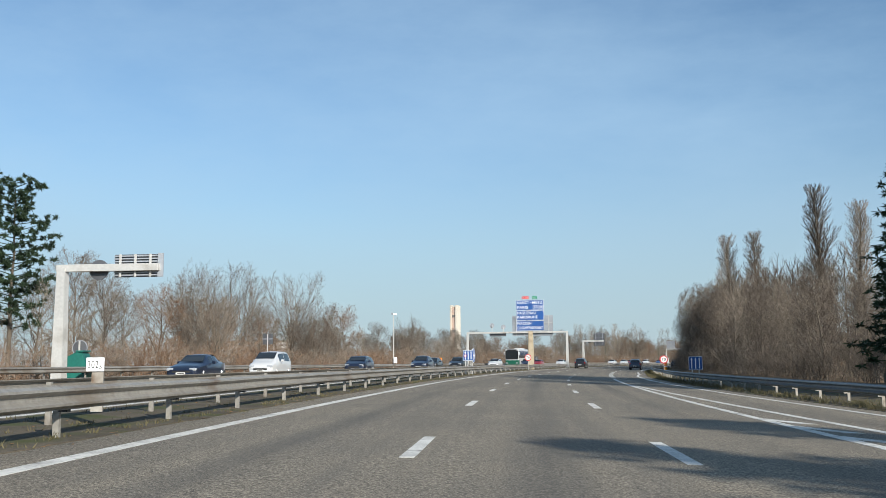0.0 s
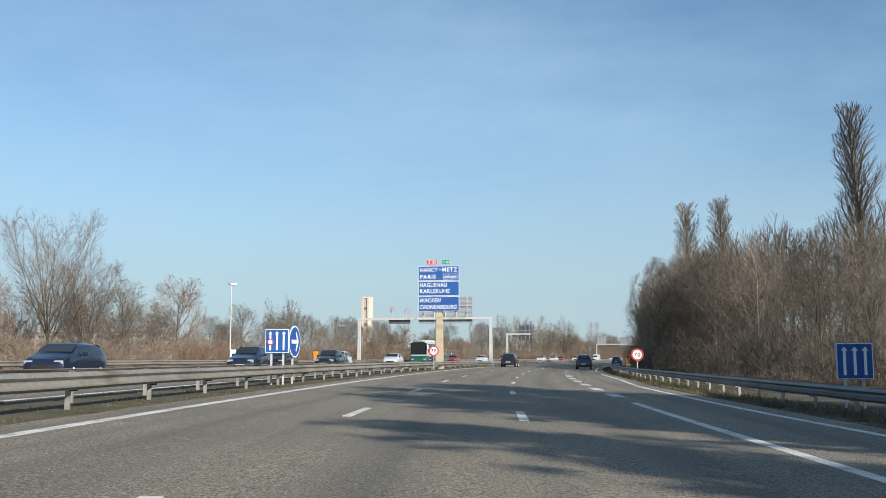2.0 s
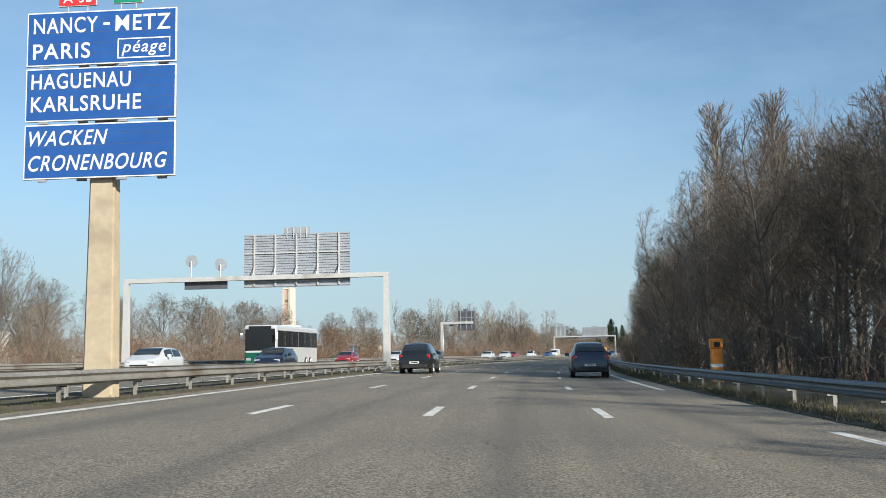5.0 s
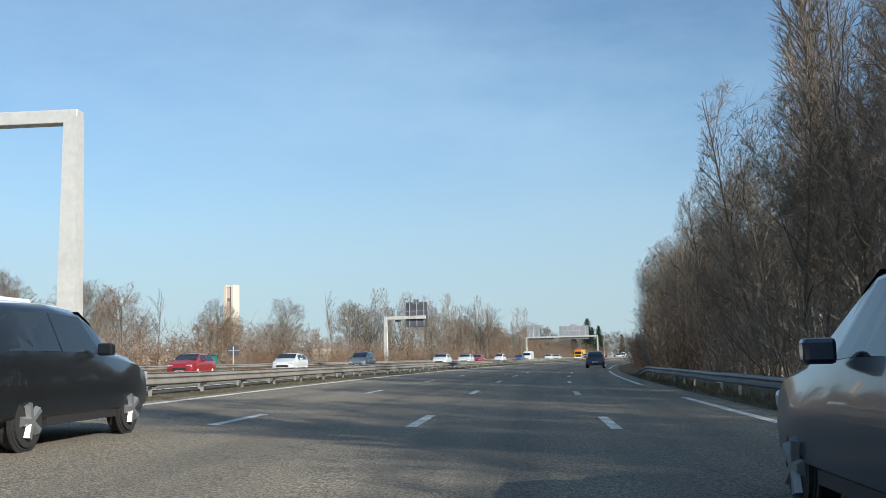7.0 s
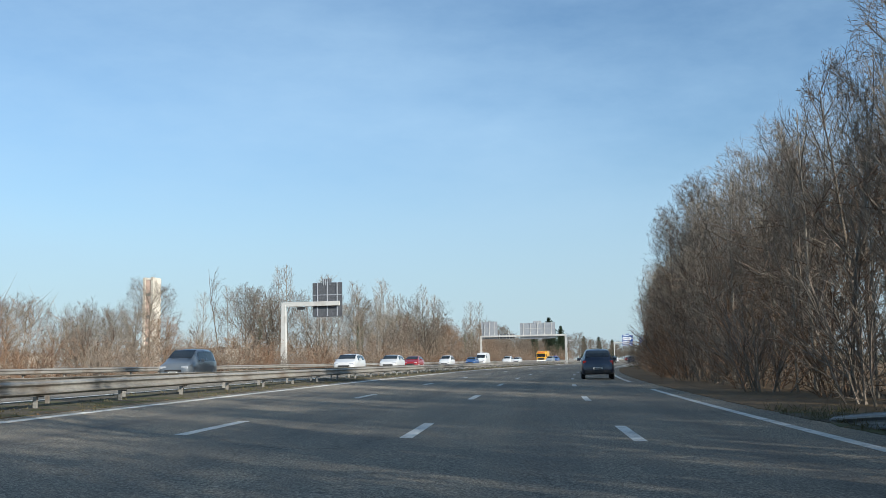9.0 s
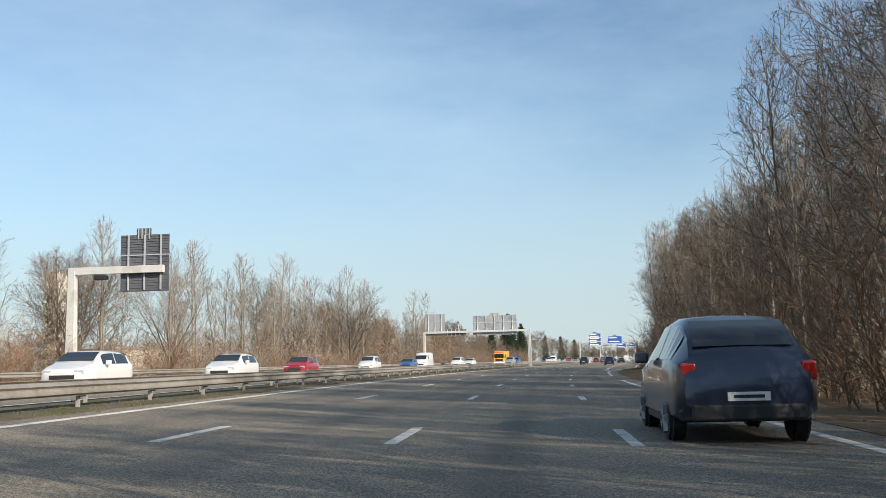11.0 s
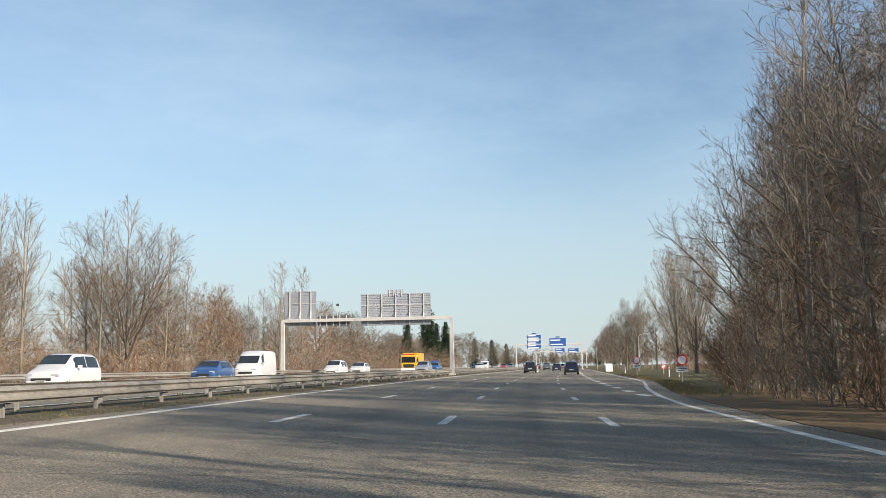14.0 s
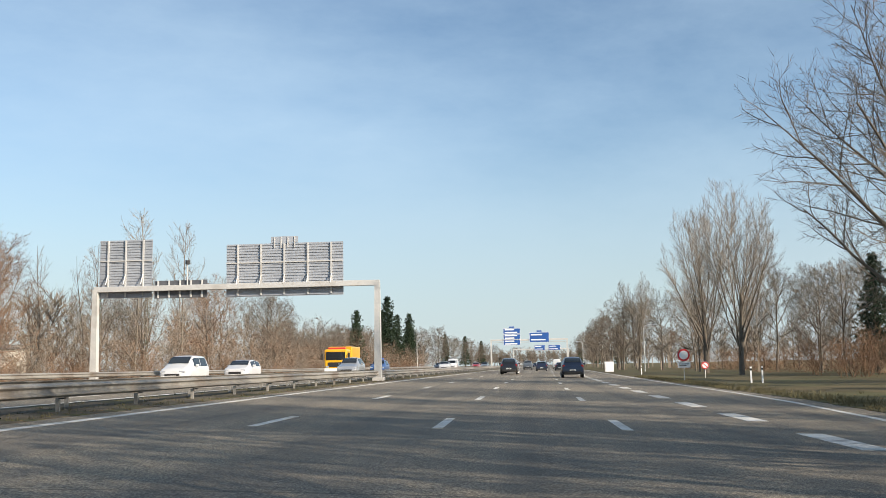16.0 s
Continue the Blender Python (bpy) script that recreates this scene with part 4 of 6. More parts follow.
def cabinet(s, u):
    t = thing("roadside_cabinet", "white metal roadside cabinet standing on the verge", "cabinet", m=place(s, u))
    b = part("body", box_bm(-0.65, 0.65, -0.3, 0.3, -0.1, 1.5, bevel=0.03), M_WHITE, t)
    part("door", box_bm(-0.55, 0.55, -0.32, -0.302, 0.1, 1.4), M_WHITE, b)
    part("plinth", box_bm(-0.7, 0.7, -0.35, 0.35, -0.3, -0.1), M_CONCRETE, t)


cabinet(488, 11.6)

# ---------------------------------------------------------------- trees
def tubes(segs, sides):
    """Tapered tubes as one vertex and face list."""
    a = np.array([s[0] for s in segs], float)
    b = np.array([s[1] for s in segs], float)
    ra = np.array([s[2] for s in segs], float)
    rb = np.array([s[3] for s in segs], float)
    d = b - a
    d /= np.maximum(np.linalg.norm(d, axis=1, keepdims=True), 1e-9)
    ref = np.where(np.abs(d[:, 2:3]) > 0.9, np.array([[1.0, 0, 0]]), np.array([[0, 0, 1.0]]))
    e1 = np.cross(d, ref)
    e1 /= np.linalg.norm(e1, axis=1, keepdims=True)
    e2 = np.cross(d, e1)
    ang = np.arange(sides) * 2 * math.pi / sides
    ring = e1[:, None, :] * np.cos(ang)[None, :, None] + e2[:, None, :] * np.sin(ang)[None, :, None]
    va = a[:, None, :] + ring * ra[:, None, None]
    vb = b[:, None, :] + ring * rb[:, None, None]
    v = np.concatenate([va, vb], axis=1).reshape(-1, 3)
    f = []
    for i in range(len(segs)):
        o = i * 2 * sides
        for j in range(sides):
            k = (j + 1) % sides
            f.append((o + j, o + k, o + sides + k, o + sides + j))
    return v, f


def spikes(segs):
    """Three-sided twigs that run out to a point."""
    a = np.array([s[0] for s in segs], float)
    b = np.array([s[1] for s in segs], float)
    ra = np.array([s[2] for s in segs], float)
    d = b - a
    d /= np.maximum(np.linalg.norm(d, axis=1, keepdims=True), 1e-9)
    ref = np.where(np.abs(d[:, 2:3]) > 0.9, np.array([[1.0, 0, 0]]), np.array([[0, 0, 1.0]]))
    e1 = np.cross(d, ref)
    e1 /= np.linalg.norm(e1, axis=1, keepdims=True)
    e2 = np.cross(d, e1)
    v = np.empty((len(segs), 4, 3))
    for j in range(3):
        t = 2 * math.pi * j / 3
        v[:, j] = a + (e1 * math.cos(t) + e2 * math.sin(t)) * ra[:, None]
    v[:, 3] = b
    f = []
    for i in range(len(segs)):
        o = i * 4
        f += [(o, o + 1, o + 3), (o + 1, o + 2, o + 3), (o + 2, o, o + 3)]
    return v.reshape(-1, 3), f


def blades(segs, seed=1):
    """The finest twigs: slivers that run out to a point, each turned its own way."""
    a = np.array([q[0] for q in segs], float)
    b = np.array([q[1] for q in segs], float)
    r = np.array([q[2] for q in segs], float)
    g = np.random.RandomState(seed)
    d = b - a
    side = np.cross(d, g.normal(size=a.shape))
    side /= np.maximum(np.linalg.norm(side, axis=1, keepdims=True), 1e-9)
    v = np.empty((len(segs), 3, 3))
    v[:, 0], v[:, 1], v[:, 2] = a - side * r[:, None], a + side * r[:, None], b
    return v.reshape(-1, 3), [(3 * i, 3 * i + 1, 3 * i + 2) for i in range(len(segs))]


def join(*vf):
    vs, fs, o = [], [], 0
    for v, f in vf:
        vs.append(v)
        fs += [tuple(i + o for i in q) for q in f]
        o += len(v)
    return np.concatenate(vs), fs


def grow(rng, p, d, length, r, lev, P, out, env=None):
    """One branch and all that it bears; env is the crown's outline: height of its middle, half width, half height."""
    L = P[lev]
    n = L["seg"]
    step = length / n
    pts, dirs = [p], [d]
    r0 = r
    for i in range(n):
        d = d + np.array([rng.gauss(0, 1), rng.gauss(0, 1), rng.gauss(0, 1)]) * L["wander"] + np.array([0, 0, L["up"]])
        d = d / np.linalg.norm(d)
        q = p + d * step
        if env and lev:
            lump = 1.0 + 0.30 * noise.noise((q[0] * 0.55, q[1] * 0.55, q[2] * 0.4 + env[3]))
            if (q[0] ** 2 + q[1] ** 2) / env[1] ** 2 + ((q[2] - env[0]) / env[2]) ** 2 > lump ** 2:
                if i or lev == 1:
                    break
                q = p + d * step * rng.uniform(0.2, 0.6)
        r1 = r * (1 - (1 - L["taper"]) * (i + 1) / n)
        out[lev].append((p, q, r0, r1))
        p, r0 = q, r1
        pts.append(p)
        dirs.append(d)
    n = len(pts) - 1
    if lev + 1 >= len(P) or n == 0:
        return
    kids = max(2, round(L["kids"] * (0.4 + 0.6 * n / L["seg"])))
    az = rng.uniform(0, 6.28)
    for k in range(kids):
        f = L["start"] + (1 - L["start"]) * ((k + rng.uniform(0.1, 0.9)) / kids)
        x = f * n
        i = min(n - 1, int(x))
        base = pts[i] + (pts[i + 1] - pts[i]) * (x - i)
        dd = dirs[i + 1]
        az += 2.4 + rng.uniform(-0.5, 0.5)
        a = math.radians((L["angle"] + rng.uniform(-1, 1) * L["spread"]) * (1.2 - 0.45 * f))
        ref = np.array([1.0, 0, 0]) if abs(dd[2]) > 0.9 else np.array([0, 0, 1.0])
        e1 = np.cross(dd, ref)
        e1 /= np.linalg.norm(e1)
        e2 = np.cross(dd, e1)
        nd = dd * math.cos(a) + (e1 * math.cos(az) + e2 * math.sin(az)) * math.sin(a)
        shape = 1 - L["droop"] * abs(f - L["peak"])
        grow(rng, base, nd, length * L["ratio"] * shape * rng.uniform(0.75, 1.2), max(r * L["thin"] * (1.15 - 0.6 * f), 0.006), lev + 1, P, out, env)


def lv(seg=3, wander=0.08, up=0.02, taper=0.5, kids=6, start=0.3, angle=40, spread=12, ratio=0.5, thin=0.5, droop=0.6, peak=0.4):
    return dict(seg=seg, wander=wander, up=up, taper=taper, kids=kids, start=start, angle=angle, spread=spread, ratio=ratio, thin=thin, droop=droop, peak=peak)


# height, trunk radius, share of the height that the stem reaches, branch levels, crown outline in shares of the height
KINDS = {
    "broad": (14.0, 0.17, 0.80, [lv(6, 0.06, 0.03, 0.22, 17, 0.20, 50, 12, 0.60, 0.46, 0.3, 0.4), lv(5, 0.09, 0.06, 0.25, 10, 0.14, 40, 14, 0.55, 0.46, 0.5, 0.3),
                                 lv(3, 0.12, 0.04, 0.4, 6, 0.12, 40, 16, 0.52, 0.5), lv(1, 0.12, 0.03, 0.5, 6, 0.08, 38, 18, 0.80, 0.6), lv(1)], (0.57, 0.34, 0.43)),
    "fan": (14.0, 0.19, 0.30, [lv(3, 0.04, 0.03, 0.6, 11, 0.25, 32, 13, 2.6, 0.50, 0.3, 0.7), lv(7, 0.06, 0.05, 0.18, 13, 0.14, 34, 12, 0.34, 0.40, 0.5, 0.3),
                               lv(4, 0.10, 0.05, 0.35, 7, 0.12, 36, 14, 0.50, 0.45), lv(1, 0.12, 0.04, 0.5, 6, 0.08, 36, 18, 0.75, 0.6), lv(1)], (0.55, 0.40, 0.45)),
    "spread": (22.0, 0.36, 0.46, [lv(5, 0.04, 0.03, 0.6, 15, 0.26, 48, 16, 1.20, 0.42, 0.25, 0.6), lv(8, 0.08, 0.04, 0.2, 14, 0.10, 44, 14, 0.40, 0.38, 0.5, 0.3),
                                  lv(5, 0.11, 0.05, 0.3, 9, 0.10, 42, 16, 0.46, 0.45), lv(2, 0.12, 0.05, 0.5, 9, 0.10, 38, 18, 0.60, 0.6), lv(1)], (0.55, 0.43, 0.45)),
    "wood": (15.0, 0.125, 0.96, [lv(8, 0.045, 0.02, 0.15, 21, 0.13, 47, 15, 0.36, 0.38, 0.35, 0.4), lv(5, 0.11, 0.06, 0.25, 10, 0.12, 42, 15, 0.48, 0.42, 0.5, 0.3),
                                lv(3, 0.11, 0.05, 0.4, 6, 0.12, 36, 15, 0.55, 0.5), lv(1, 0.12, 0.04, 0.5, 6, 0.10, 36, 18, 0.80, 0.6), lv(1)], (0.55, 0.21, 0.47)),
    "back": (15.0, 0.15, 0.94, [lv(7, 0.03, 0.02, 0.2, 15, 0.34, 38, 12, 0.34, 0.46, 0.4, 0.4), lv(4, 0.06, 0.09, 0.35, 6, 0.15, 32, 12, 0.50, 0.50, 0.5, 0.3),
                                lv(2, 0.10, 0.07, 0.5, 3, 0.08, 34, 18, 0.65, 0.6), lv(1)], (0.60, 0.19, 0.42)),
    "slender": (15.0, 0.10, 0.97, [lv(8, 0.030, 0.02, 0.15, 17, 0.28, 36, 11, 0.26, 0.40, 0.4, 0.35), lv(4, 0.08, 0.09, 0.35, 8, 0.15, 34, 13, 0.50, 0.45),
                                   lv(2, 0.12, 0.06, 0.5, 9, 0.1, 36, 18, 0.60, 0.6), lv(1)], (0.62, 0.125, 0.40)),
    "poplar": (26.0, 0.30, 0.98, [lv(9, 0.006, 0.02, 0.10, 110, 0.10, 22, 6, 0.165, 0.20, 0.5, 0.3), lv(5, 0.03, 0.10, 0.3, 8, 0.12, 20, 8, 0.46, 0.5),
                                  lv(2, 0.06, 0.08, 0.5, 7, 0.1, 20, 9, 0.62, 0.6), lv(1)], (0.54, 0.070, 0.50)),
    "upright": (22.0, 0.34, 0.40, [lv(4, 0.03, 0.02, 0.55, 16, 0.20, 25, 9, 1.45, 0.30, 0.4, 0.5), lv(6, 0.05, 0.08, 0.22, 12, 0.10, 23, 8, 0.34, 0.36, 0.6, 0.3),
                                   lv(3, 0.08, 0.08, 0.4, 8, 0.12, 24, 9, 0.50, 0.5), lv(1, 0.08, 0.06, 0.5, 8, 0.10, 24, 10, 0.7, 0.6), lv(1)], (0.54, 0.25, 0.46)),
    "thicket": (5.0, 0.03, 0.8, [lv(3, 0.10, 0.04, 0.4, 8, 0.08, 32, 14, 0.5, 0.6, 0.5, 0.3), lv(1, 0.14, 0.04, 0.5, 10, 0.1, 36, 18, 0.65, 0.65), lv(1)], None),
}
TRUE_H = {}


def make_tree(kind, seed, label, bark, twig, twig_r=0.013, height=None, ivy=0.0):
    """A bare tree: trunk with its thick limbs, and a crown of fine branches and twigs."""
    rng = random.Random(seed)
    h, r, frac, P, crown = KINDS[kind]
    env = (crown[0] * h, crown[1] * h, crown[2] * h, seed * 1.7) if crown else None
    out = [[] for _ in P]
    if kind == "thicket":
        for k in range(10):
            a = rng.uniform(0, 6.28)
            tilt = rng.uniform(0.05, 0.5)
            d = np.array([math.cos(a) * tilt, math.sin(a) * tilt, 1.0])
            p = np.array([math.cos(a), math.sin(a), 0]) * rng.uniform(0.1, 1.1) + np.array([0, 0, -0.2])
            grow(rng, p, d / np.linalg.norm(d), h * frac * rng.uniform(0.55, 1.0), r, 0, P, out)
    else:
        grow(rng, np.array([0, 0, -0.4]), np.array([0.02 * rng.gauss(0, 1), 0.02 * rng.gauss(0, 1), 1.0]), h * frac, r, 0, P, out, env)
    if kind == "thicket":
        root = thing("shrub", label, "shrub", "roadside shrubs")
        v, f = tubes(out[0], 4)
        mesh_ob("stem", v, f, bark, root)
        v, f = join(tubes(out[1], 3), blades([(p, q, twig_r, 0) for p, q, a, b in out[2]], seed))
        mesh_ob("crown", v, f, twig, root)
        return root
    root = thing("tree", label, "tree", "roadside trees")
    mid = [q for level in out[1:-2] for q in level]
    big = [q for q in mid if q[2] > 0.05]
    fine1 = [q for q in mid if q[2] <= 0.05]
    thick = out[0] + big
    v, f = tubes(thick, 6)
    mesh_ob("trunk", v, f, bark, root, smooth=True)
    last = [(p, q, twig_r, 0) for p, q, a, b in out[-1]]
    prev = [(p, q, min(max(a, twig_r * 0.8), 0.03), min(max(b, twig_r * 0.6), 0.02)) for p, q, a, b in out[-2]]
    groups = [blades(last, seed), spikes([(p, q, a, 0) for p, q, a, b in prev]) if len(P) == 5 else tubes(prev, 3)]
    if fine1:
        groups.append(tubes(fine1, 3))
    v, f = join(*groups)
    mesh_ob("crown", v, f, twig, root)
    TRUE_H[root.name] = float(np.percentile(v[:, 2], 99.7))
    if ivy:
        leaves = []
        for p, q, a, b in thick:
            if p[2] < h * ivy:
                for _ in range(int(26 * np.linalg.norm(q - p))):
                    c = p + (q - p) * rng.random()
                    d = np.array([rng.gauss(0, 1), rng.gauss(0, 1), rng.gauss(0, 0.6)])
                    d /= np.linalg.norm(d)
                    c = c + d * (a + rng.uniform(0.0, 0.35))
                    leaves.append((c, c + d * 0.16 + np.array([0, 0, -0.05]), 0.075, 0))
        v, f = spikes(leaves)
        mesh_ob("ivy", v, f, M_IVY, root, "green ivy leaves on the trunk")
    return root


def make_conifer(seed, label, h=15.0, wide=3.2, pine=False, start=0.12):
    rng = random.Random(seed)
    root = thing("conifer", label, "tree", "conifers")
    trunk = []
    p = np.array([0, 0, -0.4])
    for i in range(8):
        q = np.array([0.05 * rng.gauss(0, 1), 0.05 * rng.gauss(0, 1), h * (i + 1) / 8])
        trunk.append((p, q, 0.24 * (1 - i / 8.5), 0.24 * (1 - (i + 1) / 8.5)))
        p = q
    limbs, needles = [], []
    n = 95 if pine else 190
    for k in range(n):
        f = start + (1 - start) * (k / n) ** (0.9 if pine else 0.85)
        a = k * 2.4 + rng.uniform(-0.4, 0.4)
        if pine:
            reach = wide * (0.35 + 0.65 * math.sin(min(1, (1 - f) * 1.6 + 0.15) * 1.57)) * rng.uniform(0.55, 1.15)
        else:
            reach = wide * (1 - f) ** 0.7 * rng.uniform(0.78, 1.08) + 0.25
        b0 = np.array([0, 0, h * f])
        tip = b0 + np.array([math.cos(a) * reach, math.sin(a) * reach, reach * (rng.uniform(0.05, 0.4) if pine else rng.uniform(-0.35, 0.0))])
        limbs.append((b0, tip, 0.05, 0.015))
        clumps = max(2, int(reach * (2.2 if pine else 2.8)))
        for c in range(clumps):
            t = (0.45 if pine else 0.2) + (0.6 if pine else 0.85) * (c + rng.random()) / clumps
            cc = b0 + (tip - b0) * t + np.array([rng.gauss(0, 0.24), rng.gauss(0, 0.24), rng.gauss(0, 0.13)])
            for _ in range(34 if pine else 20):
                d = np.array([rng.gauss(0, 1), rng.gauss(0, 1), rng.gauss(0.35 if pine else -0.15, 0.7)])
                d /= np.linalg.norm(d)
                s = cc + d * rng.uniform(0, 0.12)
                needles.append((s, s + d * rng.uniform(0.20, 0.40), 0.055, 0))
    v, f = tubes(trunk, 7)
    mesh_ob("trunk", v, f, M_BARK, root, smooth=True)
    v, f = join(tubes(limbs, 3), blades(needles, seed))
    mesh_ob("crown", v, f, M_NEEDLE, root)
    return root


SRC = {
    "broad": [make_tree("broad", 11, "bare broad crowned tree with grey brown twigs behind the guard rail", M_BARK, M_TWIG, 0.012),
              make_tree("broad", 12, "bare spreading tree with russet twigs by the motorway", M_BARK, M_TWIGRED, 0.012),
              make_tree("broad", 14, "bare round crowned tree with fine brown twigs", M_BARK, M_TWIGDARK, 0.012)],
    "fan": [make_tree("fan", 17, "bare wide fan shaped tree with dark upswept limbs", M_BARK, M_TWIGDARK, 0.012),
            make_tree("fan", 18, "bare fan shaped tree with grey brown limbs", M_BARK, M_TWIG, 0.012)],
    "spread": [make_tree("spread", 15, "large bare dark limbed tree with fine twigs past the wood", M_BARK, M_TWIGDARK, 0.011),
               make_tree("spread", 16, "large bare tree with upswept grey brown limbs past the wood", M_BARK, M_TWIG, 0.011)],
    "wood": [make_tree("wood", 23, "bushy dark bare tree at the wood's edge", M_BARK, M_TWIGDARK, 0.010),
             make_tree("wood", 24, "bushy bare tree with brown twigs at the wood's edge", M_BARK, M_TWIG, 0.010),
             make_tree("wood", 25, "pale barked bare tree at the wood's edge", M_BARKPALE, M_TWIGPALE, 0.010)],
    "back": [make_tree("back", 26, "dark bare tree inside the roadside wood", M_BARK, M_TWIGDARK, 0.013),
             make_tree("back", 28, "brown bare tree inside the roadside wood", M_BARK, M_TWIG, 0.013)],
    "slender": [make_tree("slender", 21, "slim pale barked bare tree beside the motorway", M_BARKPALE, M_TWIGPALE, 0.010),
                make_tree("slender", 22, "slim bare tree with brown twigs beside the motorway", M_BARK, M_TWIG, 0.010)],
    "ivy": [make_tree("slender", 27, "bare tree with ivy covered trunk", M_BARK, M_TWIG, ivy=0.6)],
    "poplar": [make_tree("poplar", 31, "tall narrow bare poplar with upswept branches", M_BARK, M_TWIG, 0.014)],
    "upright": [make_tree("upright", 41, "large bare tree with many upswept limbs on the grass", M_BARK, M_TWIGPALE, 0.010),
                make_tree("upright", 42, "large bare dark limbed tree on the grass", M_BARK, M_TWIGPALE, 0.010)],
    "shrub": [make_tree("thicket", 51, "bare russet shrub thicket by the guard rail", M_TWIGRED, M_TWIGRED, 0.009),
              make_tree("thicket", 52, "bare brown shrub thicket by the guard rail", M_TWIG, M_TWIG, 0.009),
              make_tree("thicket", 53, "bare dark shrub thicket at the wood's edge", M_TWIGDARK, M_TWIGDARK, 0.009)],
    "spruce": [make_conifer(61, "dark green spruce standing among bare trees", 14.0, 2.9)],
    "pine": [make_conifer(62, "dark green pine with uneven clumped crown", 16.0, 3.6, True, 0.25)],
}
BASE_H = {"broad": 14.0, "fan": 14.0, "spread": 22.0, "wood": 15.0, "back": 15.0, "slender": 15.0, "ivy": 15.0, "poplar": 26.0, "upright": 22.0, "shrub": 4.6, "spruce": 14.0, "pine": 16.0}
USED = set()
tree_rng = random.Random(77)


FAR_BELT = []


def plant(kind, s, u, h, pick=None, widen=1.0):
    src = SRC[kind]
    ob = src[pick % len(src)] if pick is not None else tree_rng.choice(src)
    k = h / TRUE_H.get(ob.name, BASE_H[kind])
    p = at(s, u)
    m = Matrix.Translation(p) @ Matrix.Rotation(tree_rng.uniform(0, 6.28), 4, "Z") @ Matrix.Diagonal((k * widen, k * widen, k, 1))
    if ob.name not in USED:
        USED.add(ob.name)
        ob.matrix_basis = m
        return ob
    if pick is None and kind in ("broad", "fan", "slender", "back") and (s > 480 or u < -39.5):
        FAR_BELT.append((ob, m))
        return None
    return copy_thing(ob, m @ Matrix.Diagonal((1 / ob.scale.x, 1 / ob.scale.y, 1 / ob.scale.z, 1)))


DEEP = []


def joined_trees(name, stand, mat, label):
    """Trees past counting, as one mesh."""
    vs, fs, o = [], [], 0
    for root, m in stand:
        r = np.array(m.to_3x3())
        for ob in root.children:
            me = ob.data
            v = np.empty(len(me.vertices) * 3)
            me.vertices.foreach_get("co", v)
            v = v.reshape(-1, 3) @ r.T + np.array(m.translation)
            vs.append(v)
            fs += [tuple(i + o for i in q.vertices) for q in me.polygons]
            o += len(v)
    tagged(mesh_ob(name, np.concatenate(vs), fs, mat), label, "trees", kind="stuff")


def wood_height(s):
    return float(np.interp(s, (64, 100, 127, 145, 160, 190, 212, 228, 240, 252, 272, 284, 296, 314, 335, 360), (8.0, 8.8, 9.8, 10.5, 12.4, 13.4, 12.6, 10.5, 10.8, 12.8, 13.6, 11.5, 9.8, 11.8, 14.2, 14.5)))


def wood_edge(s):
    return float(np.interp(s, (60, 100, 130, 175, 200, 225, 245, 318, 335, 350, 372), (19.0, 18.5, 16.0, 12.4, 11.6, 11.1, 10.5, 10.5, 11.3, 13.0, 17.0)))


# the wood along this side
# back rows, largely hidden, are added deep in the wood to shade the road
for du, step, kmul, kind, s, stop in ((0.6, 4.6, 1.0, "wood", 64.0, 354), (3.6, 5.0, 1.06, "wood", 66.0, 357), (9.0, 6.5, 1.15, "back", 70.0, 150),
                                      (6.8, 3.4, 0.0, "back", 128.0, 205), (10.0, 3.8, 0.0, "back", 132.0, 210), (13.5, 5.2, 0.0, "back", 138.0, 350), (18.5, 6.0, 0.0, "back", 142.0, 345)):
    while s < stop:
        uu = wood_edge(s) + du + tree_rng.uniform(-1.0, 1.0)
        tall = wood_height(s) * kmul or float(np.interp(s, (125, 150, 170, 200, 228, 260, 300, 350), (11.5, 14.2, 16.5, 16.5, 15.5, 17, 16.5, 16))) * (0.80 + du * 0.02)
        tall *= tree_rng.uniform(0.84, 1.14)
        ss = s + tree_rng.uniform(-1.5, 1.5)
        if kind == "back":
            src = tree_rng.choice(SRC["back"])
            k = tall / TRUE_H[src.name]
            DEEP.append((src, Matrix.Translation(at(ss, uu)) @ Matrix.Rotation(tree_rng.uniform(0, 6.28), 4, "Z") @ Matrix.Diagonal((k * 1.1, k * 1.1, k, 1))))
        elif du < 1 and s > 150 and tree_rng.random() < 0.4:
            plant("slender", ss, uu + 0.4, tall * 0.95, tree_rng.choice((0, 0, 1)), 1.1)
        else:
            plant(kind, ss, uu, tall, tree_rng.choice((0, 0, 1)) if s < 170 else tree_rng.choice((1, 0, 2, 0)), 1.12 if s < 200 else 0.98)
        s += step * tree_rng.uniform(0.75, 1.3)
joined_trees("wood_interior", DEEP, M_TWIGDARK, "bare grey brown trees deep inside the wood, shading the road")
s = 60.0
while s < 376:
    plant("shrub", s, wood_edge(s) - tree_rng.uniform(0.2, 1.6), tree_rng.uniform(2.2, 4.8), tree_rng.choice((1, 2, 2)) if s < 170 else tree_rng.choice((0, 1, 1)), 1.2)
    s += tree_rng.uniform(2.0, 3.2) * (1.0 if s < 160 else 1.5)
s = 176.0
while s < 350:
    plant("slender", s, wood_edge(s) + tree_rng.uniform(-0.6, 0.6), tree_rng.uniform(6.0, 9.5), 0, 0.8)
    s += tree_rng.uniform(3.5, 7.0)
